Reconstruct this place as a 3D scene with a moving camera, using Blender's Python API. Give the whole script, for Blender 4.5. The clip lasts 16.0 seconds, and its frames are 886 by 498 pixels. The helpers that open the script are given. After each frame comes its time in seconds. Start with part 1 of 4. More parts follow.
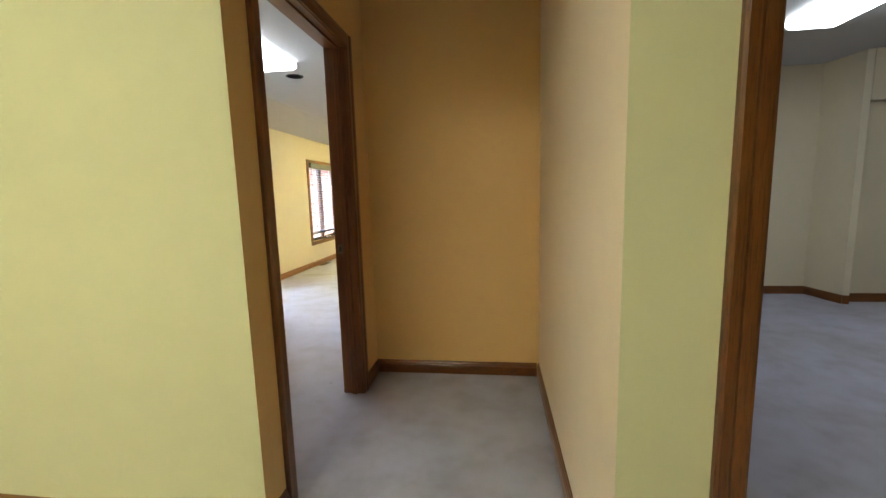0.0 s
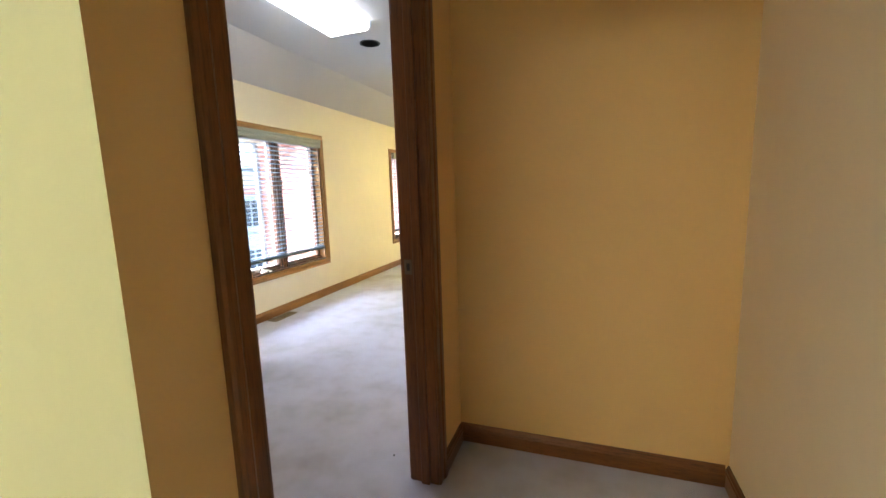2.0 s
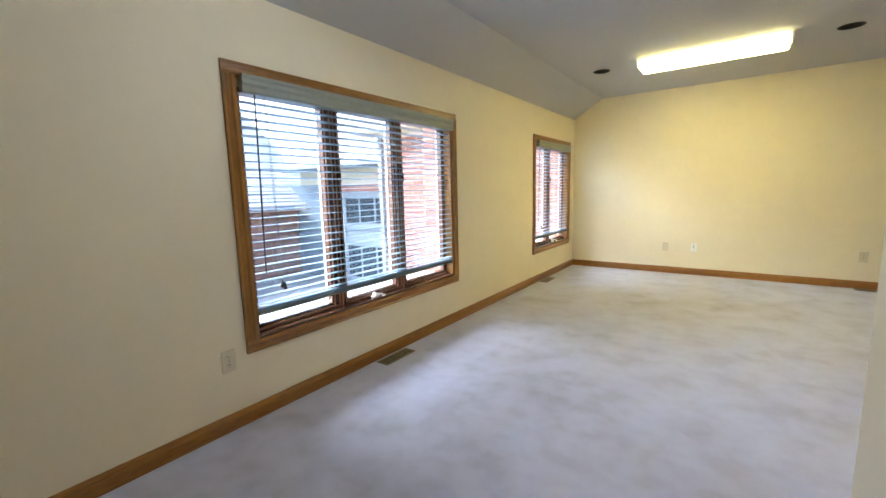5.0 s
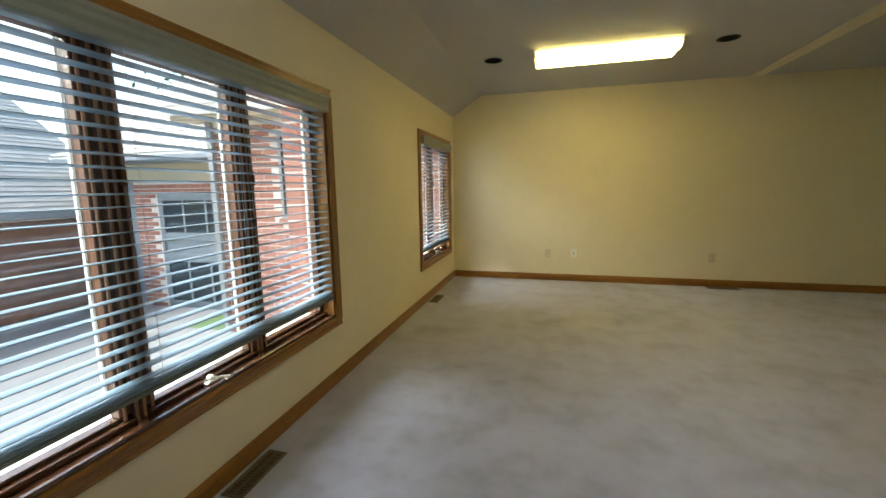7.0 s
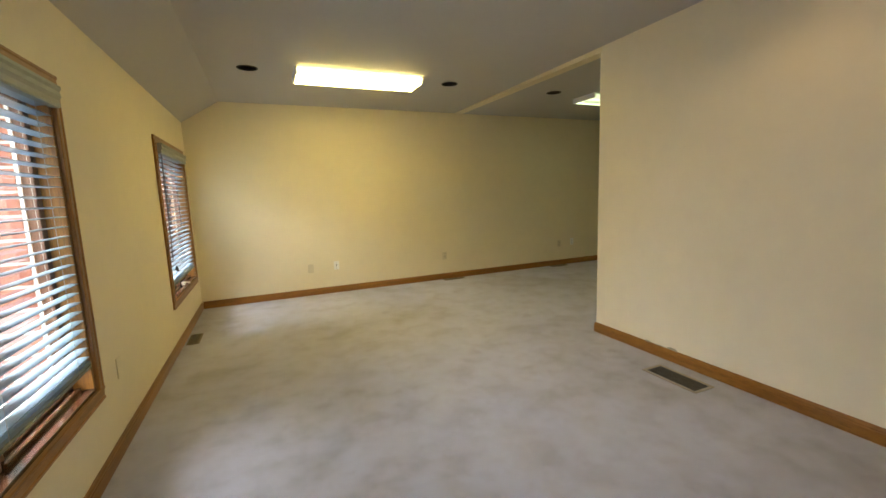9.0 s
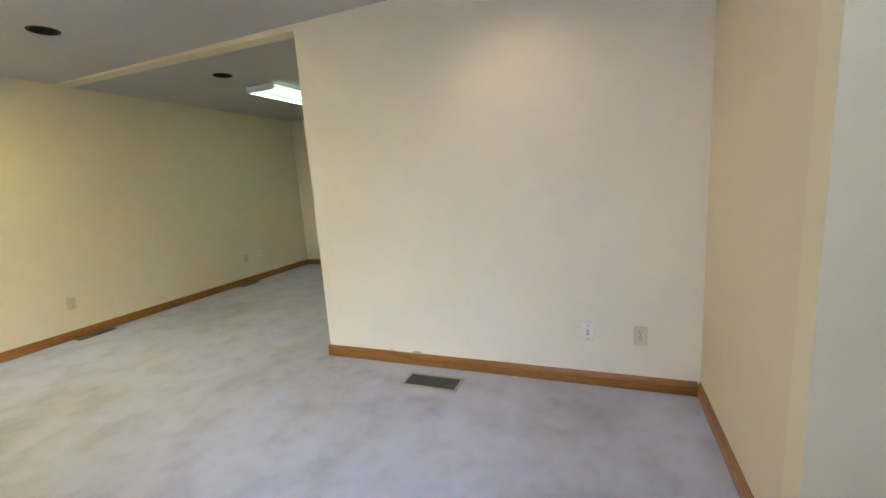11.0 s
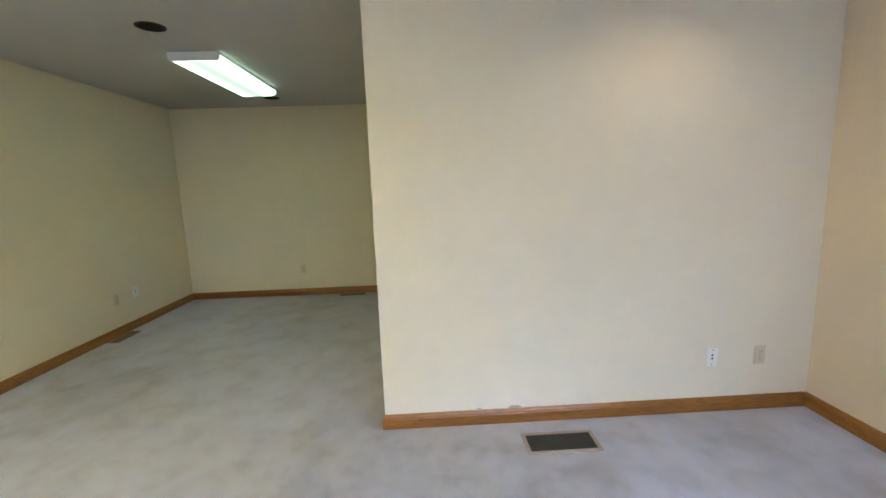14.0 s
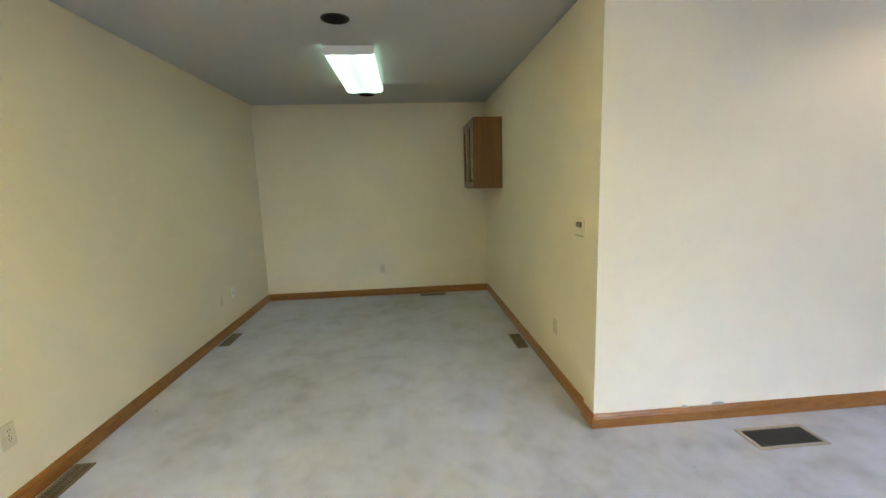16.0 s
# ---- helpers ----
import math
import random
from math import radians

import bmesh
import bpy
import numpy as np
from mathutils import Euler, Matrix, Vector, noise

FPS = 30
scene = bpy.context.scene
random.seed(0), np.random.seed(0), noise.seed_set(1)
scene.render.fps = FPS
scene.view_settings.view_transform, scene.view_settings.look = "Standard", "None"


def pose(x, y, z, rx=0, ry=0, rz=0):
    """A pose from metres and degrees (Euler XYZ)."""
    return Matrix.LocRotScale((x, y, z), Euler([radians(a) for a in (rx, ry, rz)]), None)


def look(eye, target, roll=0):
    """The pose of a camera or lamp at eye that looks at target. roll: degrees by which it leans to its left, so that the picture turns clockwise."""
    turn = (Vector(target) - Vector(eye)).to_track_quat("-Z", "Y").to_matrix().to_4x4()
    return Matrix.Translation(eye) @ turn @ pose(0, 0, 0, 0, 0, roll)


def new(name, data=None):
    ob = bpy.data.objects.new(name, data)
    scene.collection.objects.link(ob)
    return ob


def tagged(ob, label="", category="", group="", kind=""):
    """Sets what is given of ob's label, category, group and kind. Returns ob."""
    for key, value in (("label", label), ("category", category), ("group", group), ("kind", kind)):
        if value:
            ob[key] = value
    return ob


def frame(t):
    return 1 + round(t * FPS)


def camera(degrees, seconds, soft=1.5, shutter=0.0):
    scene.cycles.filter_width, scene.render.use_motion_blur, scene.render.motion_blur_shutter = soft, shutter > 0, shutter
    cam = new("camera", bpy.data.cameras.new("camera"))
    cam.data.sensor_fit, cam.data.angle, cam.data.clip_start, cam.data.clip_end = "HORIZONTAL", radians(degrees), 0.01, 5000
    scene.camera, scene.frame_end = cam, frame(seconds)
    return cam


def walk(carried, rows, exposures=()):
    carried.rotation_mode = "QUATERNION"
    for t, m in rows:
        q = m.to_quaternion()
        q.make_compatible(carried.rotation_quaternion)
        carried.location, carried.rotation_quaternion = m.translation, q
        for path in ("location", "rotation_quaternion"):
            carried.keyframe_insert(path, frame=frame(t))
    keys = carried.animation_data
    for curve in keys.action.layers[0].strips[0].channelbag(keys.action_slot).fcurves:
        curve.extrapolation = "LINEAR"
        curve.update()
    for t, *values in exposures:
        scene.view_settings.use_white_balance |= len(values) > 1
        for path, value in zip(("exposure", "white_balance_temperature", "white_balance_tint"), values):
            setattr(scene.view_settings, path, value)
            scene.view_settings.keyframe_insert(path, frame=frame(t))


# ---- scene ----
cam = camera(94.7, 16.0)
PATH = [
    (0, (3.194, -0.209, 1.216), (2.937, 1.757, 0.949), -1.5),
    (0.5, (3.161, -0.149, 1.202), (2.755, 1.79, 0.926), -1.8),
    (1, (3.154, 0.138, 1.183), (2.666, 2.056, 0.897), -1.9),
    (1.5, (3.068, 0.396, 1.204), (2.509, 2.295, 0.919), -1.7),
    (2, (2.925, 0.684, 1.194), (2.262, 2.55, 0.911), -1.8),
    (2.5, (2.822, 0.899, 1.19), (2.029, 2.712, 0.902), -1.9),
    (3, (2.747, 1.102, 1.174), (1.78, 2.832, 0.901), -1.9),
    (3.5, (2.581, 1.241, 1.17), (1.457, 2.872, 0.895), -1.5),
    (3.7, (2.512, 1.288, 1.17), (1.344, 2.889, 0.896), -1.6),
    (5.8, (1.834, 2.007, 1.223), (0.715, 3.637, 0.922), -0.9),
    (6, (1.782, 2.07, 1.216), (0.737, 3.749, 0.919), -0.7),
    (6.5, (1.556, 2.274, 1.245), (0.759, 4.084, 0.942), -0.9),
    (7, (1.351, 2.459, 1.259), (0.835, 4.369, 0.963), -0.9),
    (7.5, (1.131, 2.565, 1.227), (0.918, 4.534, 0.95), -1.2),
    (8, (1.004, 2.538, 1.237), (1.105, 4.517, 0.969), -1.4),
    (8.5, (0.88, 2.421, 1.274), (1.307, 4.357, 1.011), -1.7),
    (9, (0.801, 2.434, 1.302), (1.584, 4.255, 1.031), -2.0),
    (9.5, (0.703, 2.574, 1.319), (1.831, 4.203, 1.046), -2.3),
    (10, (0.787, 2.752, 1.32), (2.198, 4.14, 1.029), -2.7),
    (10.2, (0.826, 2.824, 1.312), (2.339, 4.097, 1.017), -3.0),
    (12.3, (1.095, 3.89, 1.341), (3.066, 3.957, 1.003), -2.6),
    (12.5, (1.106, 4.01, 1.338), (3.079, 4.053, 1.016), -2.3),
    (13, (1.135, 4.305, 1.393), (3.11, 4.292, 1.083), -2.1),
    (13.5, (1.203, 4.586, 1.39), (3.177, 4.533, 1.079), -2.1),
    (14, (1.267, 4.908, 1.395), (3.242, 4.831, 1.09), -2.0),
    (14.5, (1.259, 5.203, 1.409), (3.234, 5.12, 1.104), -2.0),
    (15, (1.253, 5.481, 1.384), (3.229, 5.387, 1.089), -1.9),
    (15.5, (1.336, 5.801, 1.377), (3.31, 5.678, 1.08), -1.9),
    (16, (1.374, 6.212, 1.421), (3.343, 6.05, 1.115), -1.8),
]
EXPOSURES = [(0.0, 3.3, 5350, 7), (1.0, 3.38, 5300, 8), (2.0, 3.5, 5250, 11), (2.5, 3.6, 5250, 12), (3.5, 3.45, 5200, 12), (6.0, 2.15, 5200, 4),
             (7.0, 1.7, 6000, 1), (8.0, 1.8, 6250, 3), (9.0, 2.2, 6100, 6), (9.5, 2.5, 5550, 7), (10.0, 2.7, 5200, 8), (12.5, 2.8, 4850, 10), (14.5, 2.9, 4720, 10),
             (16.0, 3.08, 4680, 10)]
walk(cam, [(t, look(eye, aim, roll)) for t, eye, aim, roll in PATH], EXPOSURES)

# ---- world, sun, exposure ----
world = bpy.data.worlds.new("sky")
scene.world = world
world.use_nodes = True
wn = world.node_tree.nodes
sky = wn.new("ShaderNodeTexSky")
sky.sky_type = 'NISHITA'
sky.sun_disc = False
sky.sun_elevation, sky.sun_rotation = radians(34), radians(251)
sky.dust_density, sky.ozone_density = 4.0, 1.0
wn["Background"].inputs[1].default_value = 0.15
world.node_tree.links.new(sky.outputs[0], wn["Background"].inputs[0])
sun = new("sun", bpy.data.lights.new("sun", 'SUN'))
sun.data.energy, sun.data.angle, sun.data.color = 4.0, radians(45), (1.0, 0.98, 0.95)
sun.matrix_world = look((-18.9, -6.5, 13.5), (0, 0, 0))

# ---- materials ----


def base_material(name, rough=0.6, metal=0.0, spec=0.5):
    m = bpy.data.materials.new(name)
    m.use_nodes = True
    b = m.node_tree.nodes["Principled BSDF"]
    b.inputs["Roughness"].default_value = rough
    b.inputs["Metallic"].default_value = metal
    b.inputs["Specular IOR Level"].default_value = spec
    return m, m.node_tree.nodes, m.node_tree.links, b


def ramp(nodes, stops):
    r = nodes.new("ShaderNodeValToRGB")
    while len(r.color_ramp.elements) < len(stops):
        r.color_ramp.elements.new(0.5)
    for e, (p, c) in zip(r.color_ramp.elements, stops):
        e.position, e.color = p, (*c, 1)
    return r


def coords(nodes, links, scale):
    tc = nodes.new("ShaderNodeTexCoord")
    mp = nodes.new("ShaderNodeMapping")
    mp.inputs["Scale"].default_value = scale
    links.new(tc.outputs["Object"], mp.inputs[0])
    return mp.outputs[0]


def noise_tex(nodes, links, vec, scale, detail=4.0, rough=0.55):
    n = nodes.new("ShaderNodeTexNoise")
    n.inputs["Scale"].default_value, n.inputs["Detail"].default_value = scale, detail
    n.inputs["Roughness"].default_value = rough
    links.new(vec, n.inputs["Vector"])
    return n.outputs["Fac"]


def bump(nodes, links, bsdf, height, strength, distance):
    b = nodes.new("ShaderNodeBump")
    b.inputs["Strength"].default_value, b.inputs["Distance"].default_value = strength, distance
    links.new(height, b.inputs["Height"])
    links.new(b.outputs[0], bsdf.inputs["Normal"])


def mix_factor(nodes, links, a, b, f):
    m = nodes.new("ShaderNodeMix")
    m.data_type = 'RGBA'
    m.inputs["Factor"].default_value = f
    links.new(a, m.inputs["A"])
    links.new(b, m.inputs["B"])
    return m.outputs["Result"]


def shade(c, k):
    return tuple(min(1.0, v * k) for v in c)


def paint(name, col, rough=0.55, blotch=0.06, texture=0.25):
    """Rolled wall paint: orange-peel relief, faint roller blotches and scuffs."""
    m, n, l, b = base_material(name, rough, 0, 0.35)
    v = coords(n, l, (1, 1, 1))
    big = noise_tex(n, l, v, 1.3, 3)
    fine = noise_tex(n, l, v, 9.0, 5)
    r = ramp(n, [(0.3, shade(col, 1 - blotch)), (0.7, shade(col, 1 + blotch * 0.5))])
    r2 = ramp(n, [(0.25, shade(col, 1 - blotch)), (0.6, col)])
    l.new(big, r.inputs[0])
    l.new(fine, r2.inputs[0])
    l.new(mix_factor(n, l, r.outputs[0], r2.outputs[0], 0.4), b.inputs["Base Color"])
    bump(n, l, b, noise_tex(n, l, v, 260.0, 2), texture, 0.0006)
    return m


def oak(name, axis, dark, light, rough=0.32, pores=0.35):
    """Stained oak with its grain along one axis."""
    m, n, l, b = base_material(name, rough, 0, 0.5)
    s = [1.0, 1.0, 1.0]
    s[axis] = 0.06
    v = coords(n, l, s)
    wide = noise_tex(n, l, v, 19.0, 5, 0.6)
    pore = noise_tex(n, l, v, 240.0, 3, 0.7)
    mid = tuple((a + c) / 2 for a, c in zip(dark, light))
    r = ramp(n, [(0.30, dark), (0.5, mid), (0.68, light)])
    r2 = ramp(n, [(0.38, shade(dark, 0.55)), (0.52, light)])
    l.new(wide, r.inputs[0])
    l.new(pore, r2.inputs[0])
    l.new(mix_factor(n, l, r.outputs[0], r2.outputs[0], pores), b.inputs["Base Color"])
    bump(n, l, b, pore, 0.7 * pores, 0.0006)
    return m


def plain(name, col, rough=0.5, metal=0.0, vary=0.08, scale=30.0, spec=0.5):
    m, n, l, b = base_material(name, rough, metal, spec)
    v = coords(n, l, (1, 1, 1))
    r = ramp(n, [(0.3, shade(col, 1 - vary)), (0.7, shade(col, 1 + vary))])
    l.new(noise_tex(n, l, v, scale, 4), r.inputs[0])
    l.new(r.outputs[0], b.inputs["Base Color"])
    return m


def lens_material(name, col, low, high):
    """A prismatic lens over two tubes that run along local x: brighter in front of each tube."""
    m, n, l, b = base_material(name, 0.3)
    b.inputs["Base Color"].default_value = (0.9, 0.9, 0.9, 1)
    tc = n.new("ShaderNodeTexCoord")
    sep = n.new("ShaderNodeSeparateXYZ")
    l.new(tc.outputs["Object"], sep.inputs[0])
    ab = n.new("ShaderNodeMath")
    ab.operation = 'ABSOLUTE'
    l.new(sep.outputs["Y"], ab.inputs[0])
    mr = n.new("ShaderNodeMapRange")
    mr.inputs["From Max"].default_value = 0.20
    l.new(ab.outputs[0], mr.inputs["Value"])
    r = ramp(n, [(0.0, (0, 0, 0)), (0.18, (0.05, 0.05, 0.05)), (0.45, (1, 1, 1)), (0.62, (1, 1, 1)), (0.84, (0.4, 0.4, 0.4)), (0.95, (0.36, 0.36, 0.36))])
    l.new(mr.outputs[0], r.inputs[0])
    st = n.new("ShaderNodeMapRange")
    st.inputs["To Min"].default_value, st.inputs["To Max"].default_value = low, high
    l.new(r.outputs[0], st.inputs["Value"])
    b.inputs["Emission Color"].default_value = (*col, 1)
    l.new(st.outputs[0], b.inputs["Emission Strength"])
    return m


def carpet_material():
    m, n, l, b = base_material("carpet_pile", 0.95, 0, 0.1)
    v = coords(n, l, (1, 1, 1))
    wear = noise_tex(n, l, v, 0.75, 3, 0.5)
    nap = noise_tex(n, l, v, 4.2, 3, 0.5)
    foot = noise_tex(n, l, v, 11.0, 2, 0.45)
    pile = noise_tex(n, l, v, 420.0, 2, 0.7)
    a = ramp(n, [(0.38, (0.285, 0.265, 0.258)), (0.48, (0.438, 0.431, 0.524)), (0.62, (0.508, 0.513, 0.666))])
    c = ramp(n, [(0.36, (0.278, 0.256, 0.311)), (0.47, (0.438, 0.431, 0.536)), (0.60, (0.534, 0.540, 0.673))])
    e = ramp(n, [(0.36, (0.331, 0.317, 0.388)), (0.50, (0.470, 0.469, 0.576)), (0.64, (0.502, 0.507, 0.627))])
    d = ramp(n, [(0.3, (0.328, 0.325, 0.385)), (0.7, (0.577, 0.573, 0.687))])
    for fac, rmp in ((wear, a), (nap, c), (foot, e), (pile, d)):
        l.new(fac, rmp.inputs[0])
    ab = mix_factor(n, l, a.outputs[0], c.outputs[0], 0.45)
    ab = mix_factor(n, l, ab, e.outputs[0], 0.22)
    l.new(mix_factor(n, l, ab, d.outputs[0], 0.2), b.inputs["Base Color"])
    b.inputs["Sheen Weight"].default_value = 0.25
    bump(n, l, b, pile, 0.7, 0.004)
    return m


def glass_material():
    m = bpy.data.materials.new("window_glass")
    m.use_nodes = True
    b = m.node_tree.nodes["Principled BSDF"]
    b.inputs["Base Color"].default_value = (0.97, 0.99, 0.98, 1)
    b.inputs["Roughness"].default_value = 0.01
    b.inputs["Transmission Weight"].default_value = 1.0
    b.inputs["IOR"].default_value = 1.45
    return m


def brick_material(name, cols):
    m, n, l, b = base_material(name, 0.9, 0, 0.2)
    oi = n.new("ShaderNodeObjectInfo")
    geo = n.new("ShaderNodeNewGeometry")
    r = ramp(n, [(i / (len(cols) - 1), c) for i, c in enumerate(cols)])
    add = n.new("ShaderNodeMath")
    add.operation = 'ADD'
    frac = n.new("ShaderNodeMath")
    frac.operation = 'FRACT'
    l.new(oi.outputs["Random"], add.inputs[0])
    l.new(geo.outputs["Random Per Island"], add.inputs[1])
    l.new(add.outputs[0], frac.inputs[0])
    l.new(frac.outputs[0], r.inputs[0])
    v = coords(n, l, (1, 1, 1))
    g = ramp(n, [(0.3, shade(cols[0], 0.75)), (0.7, shade(cols[-1], 1.1))])
    l.new(noise_tex(n, l, v, 60.0, 4), g.inputs[0])
    l.new(mix_factor(n, l, r.outputs[0], g.outputs[0], 0.3), b.inputs["Base Color"])
    return m


CREAM = paint("cream_wall_paint", (0.77, 0.69, 0.505))
# Hall walls: the warm light is put into the cream, deep and pale.
HALL_WARM = paint("cream_with_deep_warm_light", (0.75, 0.485, 0.185))
HALL_WARM_PALE = paint("cream_with_warm_light", (0.82, 0.67, 0.45))
GREEN = paint("pale_green_wall_paint", (0.70, 0.66, 0.38))
# Cream whitened for the partition: window daylight is put into the colour.
DAYLIT_CREAM = paint("daylit_cream_wall_paint", (0.79, 0.725, 0.60))
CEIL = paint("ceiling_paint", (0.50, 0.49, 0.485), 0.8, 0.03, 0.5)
CARPET = carpet_material()
OAK = [oak("oak_trim_" + "xyz"[i], i, (0.14, 0.056, 0.008), (0.335, 0.150, 0.025)) for i in range(3)]
DOAK = [oak("dark_oak_casing_" + "xyz"[i], i, (0.058, 0.017, 0.003), (0.215, 0.076, 0.013), 0.28) for i in range(3)]
SASHL = oak("pale_sash_bead", 2, (0.28, 0.13, 0.07), (0.42, 0.22, 0.13), 0.35)
SASH = oak("brown_sash_wood", 2, (0.05, 0.021, 0.011), (0.12, 0.054, 0.028), 0.35)
SILL = oak("dark_glossy_sill", 1, (0.034, 0.014, 0.007), (0.07, 0.03, 0.015), 0.07)
SILL.node_tree.nodes["Principled BSDF"].inputs["Specular IOR Level"].default_value = 1.0
# Paled so that the colour carries the bright window's reflection.
VENEER = oak("door_veneer", 2, (0.50, 0.335, 0.235), (0.60, 0.43, 0.315), 0.09, 0.07)
CABINET = oak("cabinet_oak", 2, (0.10, 0.040, 0.005), (0.21, 0.088, 0.013), 0.35)
GLASS = glass_material()
# The sky's blue is mixed into the colour of the pale slats.
SLAT = plain("sky_tinted_slat_vinyl", (0.20, 0.275, 0.35), 0.28, vary=0.02)
VALANCE = plain("grey_green_valance", (0.26, 0.28, 0.25), 0.45, vary=0.05)
# Darker copy of the valance colour: the rail's backlit shade is painted in.
RAIL = plain("backlit_bottom_rail", (0.12, 0.135, 0.12), 0.45, vary=0.05)
CORD = plain("blind_cord", (0.35, 0.34, 0.32), 0.8)
WAND = plain("tilt_wand_plastic", (0.10, 0.09, 0.08), 0.35)
WHITEP = plain("white_plastic", (0.82, 0.81, 0.77), 0.35, vary=0.02)
IVORYP = plain("ivory_plastic", (0.62, 0.55, 0.40), 0.4, vary=0.02)
# Near-black for crumbs, and for the shade inside slots and holes.
SLOT = plain("dark_slot", (0.03, 0.03, 0.03), 0.6)
BRASS = plain("polished_brass", (0.80, 0.58, 0.24), 0.18, 1.0, 0.05)
BRONZE = plain("bronze_register_enamel", (0.16, 0.12, 0.075), 0.45, 0.3, 0.15)
TANMET = plain("tan_grille_enamel", (0.33, 0.28, 0.22), 0.45, 0.1, 0.1)
DARKMET = plain("dark_louver_enamel", (0.055, 0.05, 0.042), 0.5, 0.2, 0.15)
BLACK = plain("black_baffle", (0.012, 0.012, 0.012), 0.7)
FIXTURE = plain("white_fixture_enamel", (0.84, 0.84, 0.88), 0.4, vary=0.02)
LENS_WARM = lens_material("warm_fluorescent_lens", (1.0, 0.73, 0.21), 2.3, 7.0)
LENS_COOL = lens_material("cool_fluorescent_lens", (0.85, 1.0, 0.50), 0.12, 0.47)
LENS_DAY = lens_material("neutral_fluorescent_lens", (1.0, 0.95, 0.84), 0.75, 1.6)
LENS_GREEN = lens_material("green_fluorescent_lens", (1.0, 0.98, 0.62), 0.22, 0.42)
# Glow of the unseen lamp that is added to brighten the hall.
LENS_HALL_FILL = lens_material("hall_fill_lens", (1.0, 0.87, 0.54), 3.3, 6.6)
DIAL = plain("brown_dial_plastic", (0.22, 0.18, 0.10), 0.4)
CRANK = plain("ivory_metal", (0.70, 0.68, 0.62), 0.35, 0.3)
BRICK = brick_material("red_brick", [(0.25, 0.10, 0.075), (0.31, 0.135, 0.10), (0.37, 0.185, 0.145), (0.28, 0.14, 0.11)])
MORTAR = plain("mortar", (0.58, 0.54, 0.50), 0.95, vary=0.12)
SHINGLE = brick_material("grey_shingle", [(0.42, 0.395, 0.37), (0.47, 0.445, 0.42), (0.52, 0.495, 0.47)])
FASCIA = plain("cream_fascia_paint", (0.52, 0.47, 0.34), 0.6)
BAYP = plain("blue_grey_bay_paint", (0.17, 0.20, 0.23), 0.55)
SLATE = plain("blue_grey_fascia_paint", (0.22, 0.25, 0.29), 0.6)
DARKGLASS = plain("dark_exterior_glass", (0.03, 0.04, 0.05), 0.12, spec=0.25)
GREYMET = plain("grey_downspout_paint", (0.26, 0.27, 0.28), 0.5, 0.2)
CONCRETE = plain("pale_concrete", (0.26, 0.255, 0.25), 0.9, vary=0.1, scale=4.0)
GRASS = plain("lawn", (0.10, 0.16, 0.05), 0.95, vary=0.35, scale=14.0)
LEAF = plain("tree_leaf", (0.07, 0.13, 0.035), 0.6, vary=0.3, scale=3.0)
BARK = plain("tree_bark", (0.13, 0.10, 0.075), 0.9, vary=0.3)
CAULK = plain("torn_caulk", (0.36, 0.33, 0.28), 0.9, vary=0.2)

# ---- mesh helpers ----


def add_box(bm, x0, x1, y0, y1, z0, z1, bevel=0.0, m=None):
    vs = [bm.verts.new((x, y, z)) for x in (x0, x1) for y in (y0, y1) for z in (z0, z1)]
    fs = []
    for q in ((0, 1, 3, 2), (4, 6, 7, 5), (0, 4, 5, 1), (2, 3, 7, 6), (0, 2, 6, 4), (1, 5, 7, 3)):
        fs.append(bm.faces.new([vs[i] for i in q]))
    if bevel:
        es = {e for f in fs for e in f.edges}
        res = bmesh.ops.bevel(bm, geom=list(es), offset=bevel, segments=1, affect='EDGES', clamp_overlap=True)
        vs = list({v for f in res["faces"] for v in f.verts} | {v for v in vs if v.is_valid})
    if m is not None:
        bmesh.ops.transform(bm, matrix=m, verts=vs)
    return vs


def box_bm(*a, bevel=0.0):
    bm = bmesh.new()
    add_box(bm, *a, bevel=bevel)
    return bm


def add_tube(bm, p0, p1, r0, r1=None, seg=16, caps=True):
    """A cylinder or cone between two points."""
    p0, p1 = Vector(p0), Vector(p1)
    d = p1 - p0
    m = Matrix.Translation((p0 + p1) / 2) @ d.to_track_quat('Z', 'Y').to_matrix().to_4x4()
    return bmesh.ops.create_cone(bm, cap_ends=caps, segments=seg, radius1=r0, radius2=r0 if r1 is None else r1, depth=d.length, matrix=m)["verts"]


def add_turned(bm, profile, m, seg=20):
    """A turned solid: (radius, height) pairs round local z."""
    rings = [[bm.verts.new(m @ Vector((r * math.cos(2 * math.pi * k / seg), r * math.sin(2 * math.pi * k / seg), h))) for k in range(seg)] for r, h in profile]
    for a, b in zip(rings, rings[1:]):
        for k in range(seg):
            bm.faces.new((a[k], a[(k + 1) % seg], b[(k + 1) % seg], b[k]))
    bm.faces.new(rings[0][::-1])
    bm.faces.new(rings[-1])


def add_profile(bm, profile, p0, p1, side, up):
    """Sweep a closed profile of (out, up) pairs straight from p0 to p1."""
    p0, p1, side, up = Vector(p0), Vector(p1), Vector(side), Vector(up)
    ends = [[bm.verts.new(p + side * a + up * b) for a, b in profile] for p in (p0, p1)]
    n = len(profile)
    for k in range(n):
        bm.faces.new((ends[0][k], ends[0][(k + 1) % n], ends[1][(k + 1) % n], ends[1][k]))
    bm.faces.new(ends[0][::-1])
    bm.faces.new(ends[1])


